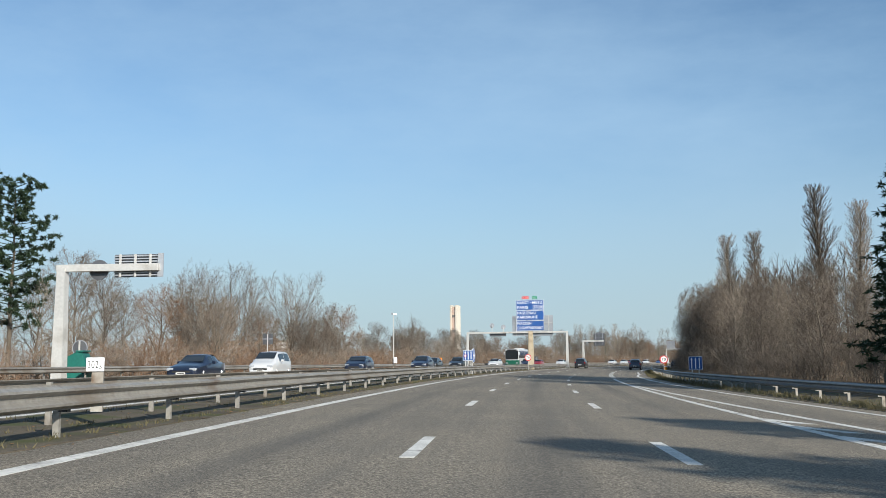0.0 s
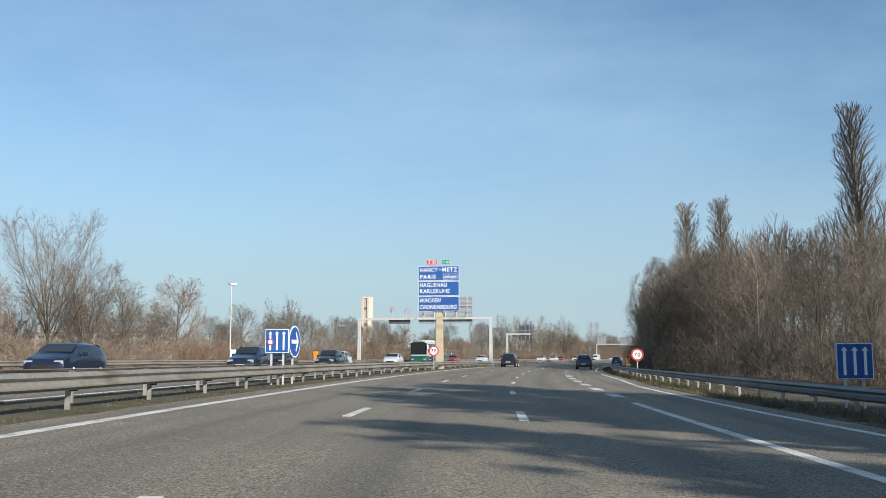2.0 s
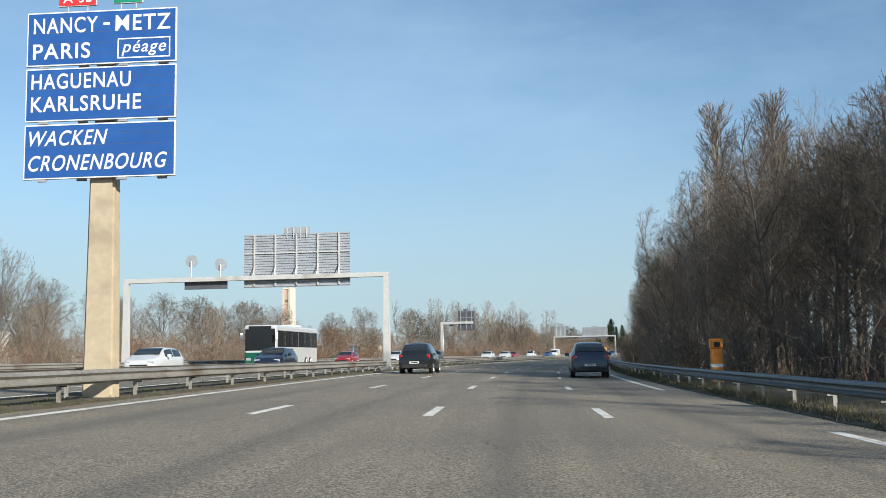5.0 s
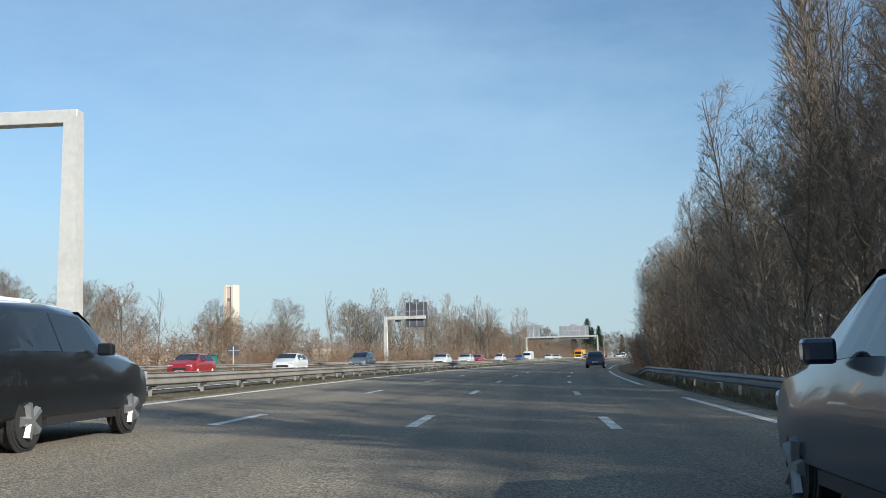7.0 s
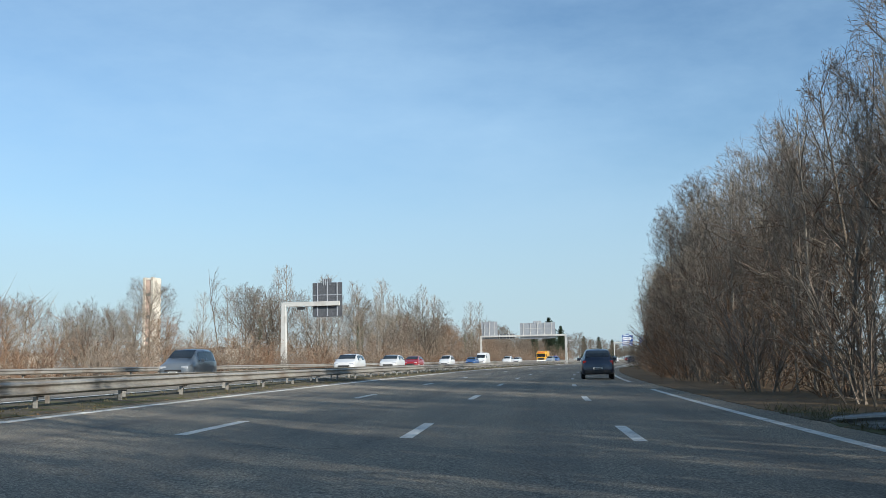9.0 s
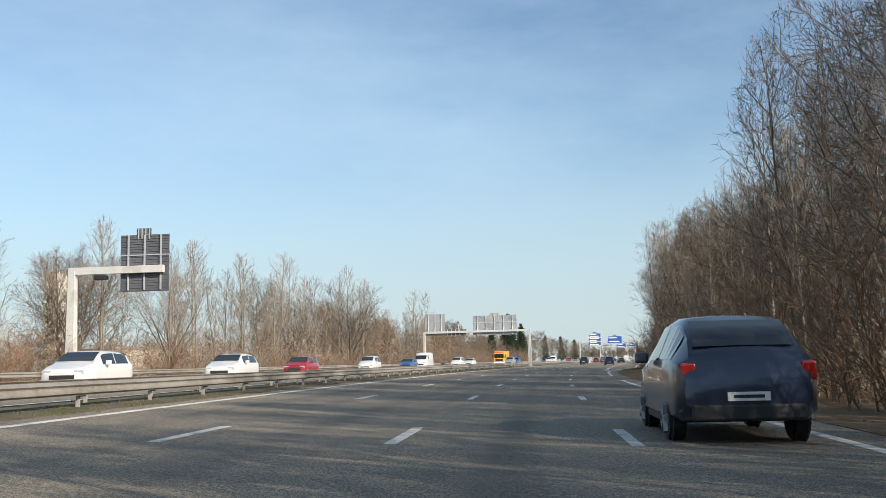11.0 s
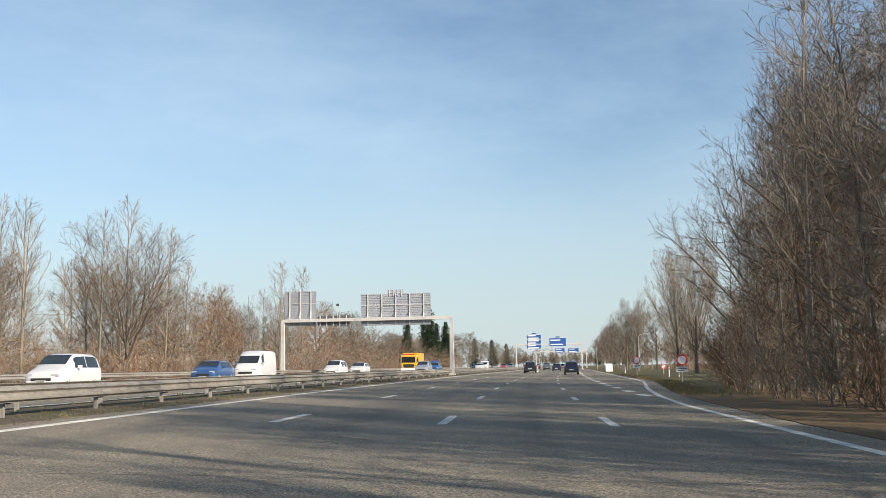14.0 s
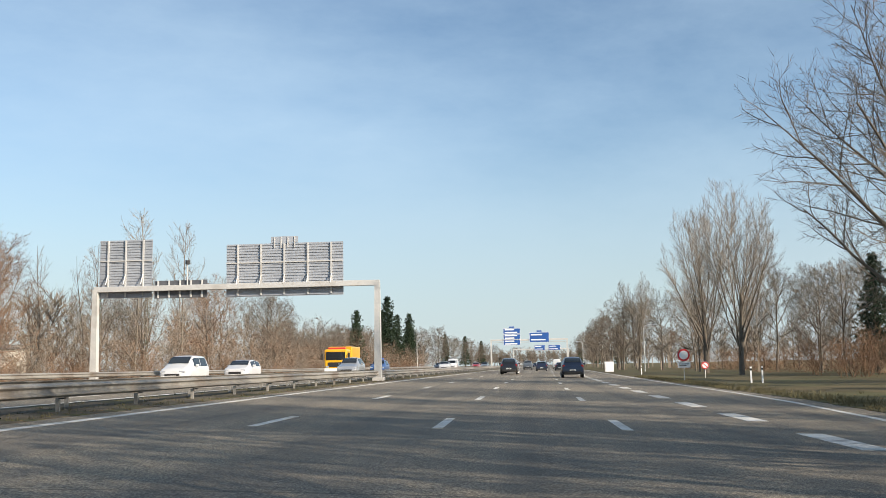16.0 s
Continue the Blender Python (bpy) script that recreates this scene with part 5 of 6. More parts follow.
# large trees added inside the wood to throw bold limb shadows on the road
for s, u, h in ((150, 21, 14.5), (166, 20, 16), (184, 19, 16.5), (203, 18, 16.5), (232, 17, 14), (250, 17.5, 15.5), (268, 17, 16), (286, 17, 15), (304, 17, 15), (322, 17.5, 16)):
    plant("spread", s, u, h, None, 0.62)
for s, u, h in ((126, 32.5, 21), (135, 30.0, 24.7), (213, 25.1, 28.6), (216, 19.9, 28.4)):
    plant("poplar", s, u, h, 0, 1.9)
# all but the first are unseen, added to cast shadow bands on the road
for s, u, h in ((53.5, 18.5, 12.8), (49, 22.0, 18.0), (43, 22.5, 19.5), (46, 27, 21.5), (38, 22, 19), (33, 25, 20), (28, 22, 18), (-15, 19, 16.0), (-10, 22, 16.5)):
    plant("spruce", s, u, h, 0, 1.3)
# beyond the wood
plant("spread", 362, 22.5, 18.5, 1, 0.72)
plant("spread", 345, 16.5, 19.0, 0, 0.6)
plant("spread", 388, 21.5, 21.5, 0, 0.95)
plant("spread", 398, 31, 19, 1)
for s, u, h in ((352, 24, 18), (370, 31, 18), (378, 37, 19), (360, 34, 19)):
    plant("back", s, u, h)
plant("upright", 467, 22.5, 21.5, 0)
plant("upright", 446, 22.8, 20.5, 1)
plant("upright", 520, 19, 17, 0)
for s, u, h in ((480, 34, 15), (500, 26, 14), (528, 24, 15), (545, 18, 16), (560, 22, 15), (580, 18, 15), (600, 17, 14), (630, 18, 15), (660, 17, 14), (700, 20, 15), (745, 18, 15), (800, 20, 16), (870, 18, 16), (470, 44, 15), (450, 32, 12), (438, 31, 11), (462, 35, 12), (430, 42, 14), (400, 36, 15), (445, 55, 15), (520, 40, 14), (560, 35, 14)):
    plant("broad", s, u, h)
for s, u, h in ((428, 34, 12.0), (436, 38, 13), (444, 36, 12), (640, 24, 13)):
    plant("spruce", s, u, h)
for s, u, h in ((396, 24, 4.2), (402, 27, 4.6), (408, 25, 4.0), (414, 29, 4.8), (421, 27, 4.4), (428, 30, 4.6), (436, 28, 4.2), (368, 14.5, 3.6), (372, 16.0, 3.0), (380, 18.0, 3.4), (386, 21, 3.6), (420, 26, 3.5), (440, 34, 4), (470, 30, 3.5), (500, 33, 4), (350, 13, 3.5), (357, 13.6, 3.2), (362, 14.2, 3.0)):
    plant("shrub", s, u, h, 0)

def far_brake(rng):
    s = rng.uniform(395, 560)
    return s, 27 + rng.uniform(0, 4) + abs(rng.gauss(0, 12)), 3.2 * rng.random() ** 1.5 - 0.2


# the belt beyond the opposite carriageway
def belt_height(s):
    return float(np.interp(s, (0, 60, 112, 124, 160, 180, 200, 244, 252, 280, 290, 310, 350, 390, 402, 425, 450, 500, 640), (8.6, 8.8, 10.5, 7.2, 7.0, 7.6, 7.8, 9.0, 6.8, 6.8, 10.5, 12.6, 14.0, 14.0, 10.5, 12.0, 9.5, 11.0, 11.5)))


s = 0.0
while s < 600:
    h = belt_height(s)
    far = 1.0 if s < 420 else 1.8
    near = ("slender", "slender", "slender", "fan") if 285 < s < 440 else ("broad", "fan", "fan") if 190 < s < 285 else ("broad", "fan", "slender")
    deep = ("slender", "slender", "broad") if 285 < s < 440 else ("broad", "fan", "broad", "slender")
    plant(tree_rng.choice(near), s, -31 - tree_rng.uniform(0, 5), h * tree_rng.uniform(0.6, 0.95))
    plant(tree_rng.choice(deep), s + 3.0, -40 - tree_rng.uniform(0, 7), h * tree_rng.uniform(0.8, 1.12))
    s += 7.0 * far * tree_rng.uniform(0.75, 1.3)
s = -10.0
while s < 560:
    plant("shrub", s, -27.8 - tree_rng.uniform(0, 2.0), tree_rng.uniform(1.8, 3.4), tree_rng.choice((0, 0, 1)), 1.25)
    if tree_rng.random() < 0.45:
        plant("shrub", s + 1.5, -33 - tree_rng.uniform(0, 4.0), tree_rng.uniform(3.0, 5.0), tree_rng.choice((0, 1, 1)), 1.2)
    s += tree_rng.uniform(3.2, 5.2) * (1.0 if s < 420 else 1.8)
for s, u, h in ((620, -34, 12), (636, -37, 13), (655, -33, 14), (676, -36, 12), (700, -33, 12.5), (728, -35, 12), (760, -33, 13), (800, -34, 13), (845, -33, 13), (900, -34, 14), (960, -32, 14)):
    plant("broad", s, u, h)
for s, u, h in ((715, -37, 13), (780, -35, 14), (870, -34, 14), (780, 24, 13), (900, 20, 14)):
    plant("spruce", s, u, h)
plant("pine", 66, -40.5, 14.8, 0, 0.9)
plant("pine", 63, -42, 14.0, 0, 0.9)
for s, u, h in ((520, -33, 11.5), (556, -33, 16.5), (566, -36, 14), (576, -34, 13.5), (590, -33, 14.5), (602, -35, 13)):
    plant("spruce", s, u, h)
for s, u, h in ((306, -33, 13), (312, -36, 13.5), (317, -32.5, 12), (324, -33, 13.4), (330, -36, 14), (334, -32, 12.6), (341, -35, 14), (348, -33, 14.8), (354, -34, 15), (360, -32.5, 13), (366, -36, 13), (372, -33, 14), (377, -33, 16), (385, -33, 14.6), (392, -34, 12.2), (424, -34, 15.5), (435, -34, 16)):
    plant("slender", s, u, h, 0)
plant("broad", 152, -43, 11.0, 1, 1.05)
plant("fan", 176, -38.8, 9.9, 1, 0.85)
plant("fan", 111, -34.5, 12.0, 0, 0.85)
plant("broad", 120, -33, 7.6, 2, 1.0)
plant("fan", 102, -37, 10.8, 1, 0.75)
plant("fan", 87, -33, 10.6, 0, 1.05)
plant("broad", 74, -40, 10.5, 0, 1.0)
plant("broad", 66, -33, 8.0, 2, 1.0)
for s, u, h in ((176, -45, 9), (188, -42, 8.5), (204, -46, 9), (214, -44, 9), (228, -46, 9.5), (240, -44, 9.5), (366, -38, 10), (378, -37, 11), (388, -34, 10), (396, -32, 9), (404, -36, 11), (440, -33, 11), (452, -36, 12), (465, -34, 11), (480, -37, 12)):
    plant("broad", s, u, h)
for s, u, h in ((300, -34, 9.5), (306, -35, 11), (333, -32, 9.5), (342, -34, 10), (414, -33, 11), (426, -34, 12)):
    plant("ivy", s, u, h, 0)
joined_trees("far_belt", FAR_BELT, M_TWIG, "bare brown trees behind the first row of the belt")


def undergrowth(name, label, count, spot, mat, seed, r=0.018, lo=0.7, hi=2.4):
    """A dense brake of bare stems and twigs, past counting."""
    rng = random.Random(seed)
    seg = []
    for _ in range(count):
        s, u, z = spot(rng)
        p = np.array(at(s, u)) + np.array([0, 0, z])
        a, e = rng.uniform(0, 6.28), rng.uniform(-0.15, 1.3)
        d = np.array([math.cos(a) * math.cos(e), math.sin(a) * math.cos(e), math.sin(e)])
        seg.append((p, p + d * rng.uniform(lo, hi), r, 0))
    v, f = blades(seg, seed)
    tagged(mesh_ob(name, v, f, mat), label, "undergrowth", kind="stuff")


def left_spot(rng):
    s = rng.uniform(-10, 600)
    h = float(np.interp(s, (0, 110, 160, 270, 300, 370, 420), (0.42, 0.42, 0.62, 0.66, 0.44, 0.44, 0.7))) * belt_height(s) * (0.6 + 0.8 * noise.noise((s * 0.05, 2, 0)))
    return s, -28.5 - abs(rng.gauss(0, 9)), max(0.6, h) * rng.random() ** 1.4 - 0.2


def right_spot(rng):
    s = rng.uniform(62, 374)
    d = abs(rng.gauss(0, 5))
    h = wood_height(s) * 0.40 * min(1.0, 0.35 + d * 0.16)
    return s, wood_edge(s) - 0.6 + d, h * rng.random() ** 1.2 - 0.2


def right_early(rng):
    s, u, z = right_spot(rng)
    return 62 + (s - 62) * 0.53, u, z


def right_late(rng):
    s = rng.uniform(215, 374)
    return s, wood_edge(s) - 0.9 + abs(rng.gauss(0, 3.0)), 7.0 * rng.random() ** 1.3 - 0.2


undergrowth("undergrowth", "dense russet brown bare undergrowth below the tree belt", 56000, left_spot, M_TWIGRED, 31, 0.018)
undergrowth("undergrowth", "dense grey brown bare undergrowth below the tree belt", 52000, left_spot, M_TWIG, 32, 0.018)
undergrowth("undergrowth", "dense dark bare undergrowth inside the roadside wood", 4000, right_early, M_TWIGDARK, 33, 0.016)
undergrowth("undergrowth", "dense brown bare stems inside the roadside wood", 6000, right_spot, M_TWIG, 34, 0.014)
undergrowth("undergrowth", "russet bare stems at the edge of the wood", 11000, right_late, M_TWIGRED, 35, 0.014, 0.8, 2.8)
undergrowth("undergrowth", "russet bare scrub beyond the roadside grass", 14000, far_brake, M_TWIGRED, 37, 0.016, 0.6, 2.2)

# ---------------------------------------------------------------- vehicles
def car_paint(name, colour, metal=0.25):
    return plain_mat(name, colour, 0.3, metal, 0.5, coat=0.8)


PAINT = {
    "white": car_paint("white car paint", (0.56, 0.57, 0.58), 0.0),
    "navy": car_paint("navy car paint", (0.012, 0.020, 0.045)),
    "black": car_paint("black car paint", (0.012, 0.013, 0.015)),
    "grey": car_paint("grey car paint", (0.14, 0.16, 0.18)),
    "silver": car_paint("silver car paint", (0.40, 0.42, 0.44), 0.5),
    "red": car_paint("red car paint", (0.27, 0.014, 0.018), 0.1),
    "yellow": car_paint("yellow paint", (0.80, 0.42, 0.02), 0.0),
    "green": car_paint("dark green paint", (0.010, 0.10, 0.065), 0.0),
    "blue": car_paint("blue car paint", (0.03, 0.09, 0.25)),
}
M_BLUELAMP = plain_mat("blue beacon lens", (0.02, 0.15, 0.75), 0.2)

# stations from the nose: y, sill height, shoulder height, top height, half width at shoulder, half width at top
SHAPES = {
    "hatchback": (4.1, 1.76, [(0.00, .34, .66, .70, .70, .60), (0.08, .20, .78, .84, .82, .68), (0.40, .19, .90, .97, .87, .74), (0.85, .19, .95, 1.06, .88, .76),
                              (1.30, .19, .97, 1.33, .88, .71), (1.72, .19, .98, 1.49, .88, .66), (2.50, .19, .99, 1.52, .88, .66), (3.30, .19, 1.00, 1.48, .88, .65),
                              (3.78, .20, 1.00, 1.36, .87, .66), (4.00, .24, .98, 1.10, .85, .70), (4.10, .34, .78, .84, .78, .66)]),
    "saloon": (4.7, 1.82, [(0.00, .34, .56, .58, .62, .50), (0.12, .20, .66, .70, .82, .62), (0.70, .18, .74, .84, .90, .68), (1.40, .18, .82, .94, .91, .70),
                           (1.95, .18, .88, 1.26, .91, .62), (2.35, .18, .89, 1.40, .91, .57), (2.90, .18, .90, 1.43, .91, .57), (3.50, .18, .91, 1.36, .91, .56),
                           (4.05, .20, .92, 1.08, .89, .62), (4.55, .26, .92, 1.00, .84, .64), (4.70, .38, .74, .80, .74, .60)]),
    "suv": (4.5, 1.85, [(0.00, .40, .66, .70, .66, .54), (0.12, .28, .80, .90, .84, .66), (0.60, .26, .92, 1.04, .91, .70), (1.15, .26, .98, 1.12, .92, .72),
                        (1.60, .26, 1.02, 1.46, .92, .66), (1.95, .26, 1.04, 1.64, .92, .62), (2.70, .26, 1.05, 1.68, .92, .63), (3.60, .26, 1.06, 1.64, .92, .62),
                        (4.15, .28, 1.06, 1.40, .90, .64), (4.40, .34, 1.02, 1.10, .86, .68), (4.50, .44, .82, .88, .78, .62)]),
    "minivan": (4.4, 1.80, [(0.00, .38, .62, .66, .64, .52), (0.12, .24, .76, .84, .82, .64), (0.50, .22, .88, 1.00, .89, .70), (0.90, .22, .96, 1.14, .90, .72),
                            (1.45, .22, 1.00, 1.52, .90, .68), (1.85, .22, 1.02, 1.70, .90, .66), (2.80, .22, 1.02, 1.74, .90, .66), (3.80, .22, 1.02, 1.72, .90, .66),
                            (4.20, .24, 1.02, 1.55, .89, .66), (4.34, .30, 1.00, 1.20, .87, .70), (4.40, .42, .80, .84, .80, .66)]),
    "van": (5.2, 2.0, [(0.00, .40, .74, .80, .78, .64), (0.12, .28, .92, 1.02, .92, .76), (0.50, .26, 1.10, 1.28, .99, .82), (0.85, .26, 1.22, 1.52, 1.0, .84),
                       (1.35, .26, 1.30, 2.02, 1.0, .84), (1.70, .26, 1.30, 2.26, 1.0, .84), (2.60, .26, 1.30, 2.34, 1.0, .86), (4.60, .26, 1.30, 2.34, 1.0, .86),
                       (5.08, .28, 1.30, 2.30, .99, .86), (5.16, .34, 1.28, 2.10, .97, .86), (5.20, .44, 1.1, 1.2, .92, .84)]),
}


def ring(y, zb, zs, zt, ws, wt):
    return [(ws * 0.86, zb), (ws * 0.985, zb + 0.10), (ws, zb + (zs - zb) * 0.55), (ws * 0.975, zs), (wt + (ws * 0.975 - wt) * 0.12, zs + (zt - zs) * 0.86), (wt * 0.86, zt - 0.012), (wt * 0.45, zt + 0.012), (0, zt + 0.02)]


def loft_body(st):
    bm = bmesh.new()
    rows = []
    for y, zb, zs, zt, ws, wt in st:
        half = ring(y, zb, zs, zt, ws, wt)
        loop = [(x, z) for x, z in half] + [(-x, z) for x, z in reversed(half[:-1])]
        rows.append([bm.verts.new((x, y, z)) for x, z in loop])
    for a, b in zip(rows, rows[1:]):
        for j in range(len(a) - 1):
            bm.faces.new((a[j], b[j], b[j + 1], a[j + 1]))
        bm.faces.new((a[-1], b[-1], b[0], a[0]))
    bm.faces.new(rows[0])
    bm.faces.new(list(reversed(rows[-1])))
    bmesh.ops.recalc_face_normals(bm, faces=bm.faces)
    return bm


def lerp_st(st, y):
    ys = [s[0] for s in st]
    return (y, *[float(np.interp(y, ys, [s[i] for s in st])) for i in range(1, 6)])


def side_glass(bm, st, y0, y1, sign, lo=0.06, hi=0.82):
    n = 4
    prev = None
    for i in range(n + 1):
        y = y0 + (y1 - y0) * i / n
        _, zb, zs, zt, ws, wt = lerp_st(st, y)
        p = []
        for f in (lo, hi):
            z = zs + (zt - zs) * f
            x = ws * 0.975 + (wt + (ws * 0.975 - wt) * 0.12 - ws * 0.975) * (f / 0.86)
            p.append(bm.verts.new((sign * (x + 0.006), y, z)))
        if prev:
            bm.faces.new((prev[0], p[0], p[1], prev[1]))
        prev = p


def screen(bm, st, ya, yb, off=0.008, inset=0.10):
    """Windscreen or rear window between two stations, laid on the loft."""
    n = 3
    rows = []
    for i in range(n + 1):
        y = ya + (yb - ya) * (0.12 + 0.76 * i / n)
        _, zb, zs, zt, ws, wt = lerp_st(st, y)
        rows.append([bm.verts.new((x * wt * 0.95, y - off * (1 if yb > ya else -1), zt + 0.016 + 0.008 * (1 - abs(x)) + off)) for x in (-1, -0.5, 0, 0.5, 1)])
    for a, b in zip(rows, rows[1:]):
        for j in range(4):
            bm.faces.new((a[j], a[j + 1], b[j + 1], b[j]))


def wheel(parent, x, y, r, w, sign):
    bm = bmesh.new()
    bmesh.ops.create_cone(bm, cap_ends=True, segments=20, radius1=r, radius2=r, depth=w, matrix=Matrix.Translation((x, y, r)) @ Matrix.Rotation(radians(90), 4, "Y"))
    bmesh.ops.bevel(bm, geom=[e for e in bm.edges if len(e.link_faces) == 2 and any(len(f.verts) > 4 for f in e.link_faces)], offset=0.03, segments=2, affect="EDGES")
    t = part("tyre", bm, M_TYRE, parent)
    bm = bmesh.new()
    xx = x + sign * (w / 2 + 0.004)
    for k in range(5):
        a = k * 2 * math.pi / 5
        rod(bm, (xx, y, r), (xx, y + math.cos(a) * r * 0.62, r + math.sin(a) * r * 0.62), 0.05, 0.06, sides=6)
    bmesh.ops.create_cone(bm, cap_ends=True, segments=16, radius1=r * 0.2, radius2=r * 0.2, depth=0.02, matrix=Matrix.Translation((xx, y, r)) @ Matrix.Rotation(radians(90), 4, "Y"))
    part("rim", bm, M_RIM, t)
    arch = bmesh.new()
    bmesh.ops.create_cone(arch, cap_ends=True, segments=20, radius1=r * 1.16, radius2=r * 1.16, depth=0.02, matrix=Matrix.Translation((x + sign * (w / 2 - 0.05), y, r * 1.02)) @ Matrix.Rotation(radians(90), 4, "Y"))
    part("wheel_arch", arch, M_TRIM, parent)


def make_car(shape, paint, label, category="car", group="oncoming cars"):
    L, W, st = SHAPES[shape]
    k = W / (2 * max(s[4] for s in st))
    t = thing("car" if category == "car" else "van", label, category, group)
    bm = loft_body(st)
    body = part("body", bm, PAINT[paint], t, smooth=True)
    mod = body.modifiers.new("edges", "EDGE_SPLIT")
    mod.split_angle = radians(38)
    i0 = [i for i, s in enumerate(st) if s[3] - s[2] > 0.3]
    ya, yb = st[i0[0]][0], st[i0[-1]][0]
    van = shape == "van"
    g = bmesh.new()
    screen(g, st, st[i0[0] - 1][0], st[i0[0] + 1][0])
    part("windscreen", g, M_GLASS, t, smooth=True)
    if not van:
        g = bmesh.new()
        screen(g, st, st[-2][0] - 0.02, st[i0[-1] - 1][0] + 0.1)
        part("rear_window", g, M_GLASS, t, smooth=True)
    for sg in (-1, 1):
        spans = ((ya + 0.14, ya + 0.14 + (yb - ya) * 0.42), (ya + 0.20 + (yb - ya) * 0.42, yb - 0.16)) if not van else ((ya + 0.1, ya + 1.0),)
        for a, b in spans:
            g = bmesh.new()
            side_glass(g, st, a, b, sg)
            part("side_window", g, M_GLASS, t)
        g = box_bm(sg * W * 0.5 + (0 if sg > 0 else -0.2), sg * W * 0.5 + (0.2 if sg > 0 else 0), ya + 0.25, ya + 0.38, st[i0[0]][2] + 0.02, st[i0[0]][2] + 0.18, bevel=0.03)
        part("door_mirror", g, PAINT[paint], t)
        zs = st[1][2]
        part("headlight", box_bm(sg * W * 0.345 - 0.19, sg * W * 0.345 + 0.19, 0.028, 0.46, zs - 0.13, zs + 0.025, bevel=0.04), M_LAMP, t)
        zr = st[-3][2]
        part("tail_light", box_bm(sg * W * 0.40 - 0.12, sg * W * 0.40 + 0.07, L - 0.34, L - 0.035, zr - 0.26, zr - 0.02, bevel=0.03), M_TAIL, t)
        for y in (L * 0.19, L * 0.80):
            wheel(t, sg * (W / 2 - 0.13), y, 0.32 if not van else 0.35, 0.22, sg)
        part("sill", box_bm(sg * W * 0.46 - 0.03, sg * W * 0.46 + 0.03, L * 0.28, L * 0.70, st[4][1] - 0.02, st[4][1] + 0.09), M_TRIM, t)
    part("grille", box_bm(-W * 0.27, W * 0.27, -0.016, 0.06, st[0][2] - 0.19, st[0][2] - 0.02, bevel=0.02), M_TRIM, t)
    part("air_intake", box_bm(-W * 0.35, W * 0.35, -0.036, 0.10, st[1][1] - 0.01, st[1][1] + 0.13, bevel=0.02), M_TRIM, t)
    part("front_bumper", box_bm(-W * 0.40, W * 0.40, -0.03, 0.15, st[1][1] - 0.02, st[1][1] + 0.24, bevel=0.05), PAINT[paint], t)
    p = part("number_plate", box_bm(-0.26, 0.26, -0.055, -0.032, st[1][1] + 0.14, st[1][1] + 0.25), M_PLATE, t)
    part("plate_bar", box_bm(-0.19, 0.19, -0.060, -0.0555, st[1][1] + 0.175, st[1][1] + 0.215), M_BLACK, p)
    part("rear_bumper", box_bm(-W * 0.38, W * 0.38, L - 0.12, L + 0.025, st[-2][1] - 0.02, st[-2][1] + 0.18, bevel=0.03), M_TRIM, t)
    p = part("number_plate", box_bm(-0.26, 0.26, L + 0.005, L + 0.03, st[-2][1] + 0.22, st[-2][1] + 0.33), M_PLATE, t)
    part("plate_bar", box_bm(-0.19, 0.19, L + 0.031, L + 0.035, st[-2][1] + 0.255, st[-2][1] + 0.295), M_BLACK, p)
    return t


def make_coach():
    t = thing("coach", "white touring coach with dark green front on opposite carriageway", "bus", "oncoming cars")
    L, w, h = 12.0, 1.27, 3.45
    b = part("body", box_bm(-w, w, 0.0, L, 0.32, h, bevel=0.16), PAINT["white"], t, smooth=False)
    part("front_cowl", box_bm(-w - 0.008, w + 0.008, -0.012, 1.5, 0.30, 1.45, bevel=0.14), PAINT["green"], t, "dark green lower front")
    part("windscreen", box_bm(-w + 0.07, w - 0.07, -0.02, 0.3, 1.46, h - 0.28, bevel=0.06), M_GLASS, t)
    for sg in (-1, 1):
        for k in range(6):
            y = 0.5 + k * 1.9
            part("side_window", box_bm(sg * w - 0.012, sg * w + 0.012, y, y + 1.82, 1.75, h - 0.42, bevel=0.006), M_GLASS, t)
        part("headlight", box_bm(sg * 0.92 - 0.2, sg * 0.92 + 0.2, -0.03, 0.2, 0.72, 0.92, bevel=0.03), M_LAMP, t)
        part("mirror_arm", box_bm(sg * (w + 0.14) - 0.09, sg * (w + 0.14) + 0.09, -0.35, -0.15, 2.3, 2.85, bevel=0.04), M_WHITE, t)
        for y in (2.5, 8.3, 9.6):
            wheel(t, sg * (w - 0.12), y, 0.48, 0.28, sg)
    part("destination_box", box_bm(-0.9, 0.9, -0.03, 0.1, h - 0.30, h - 0.08), M_BLACK, t)
    part("bumper", box_bm(-w, w, -0.05, 0.2, 0.26, 0.5, bevel=0.05), M_TRIM, t)
    part("roof_unit", box_bm(-0.8, 0.8, 6.0, 8.5, h, h + 0.18, bevel=0.06), M_WHITE, t)
    return t


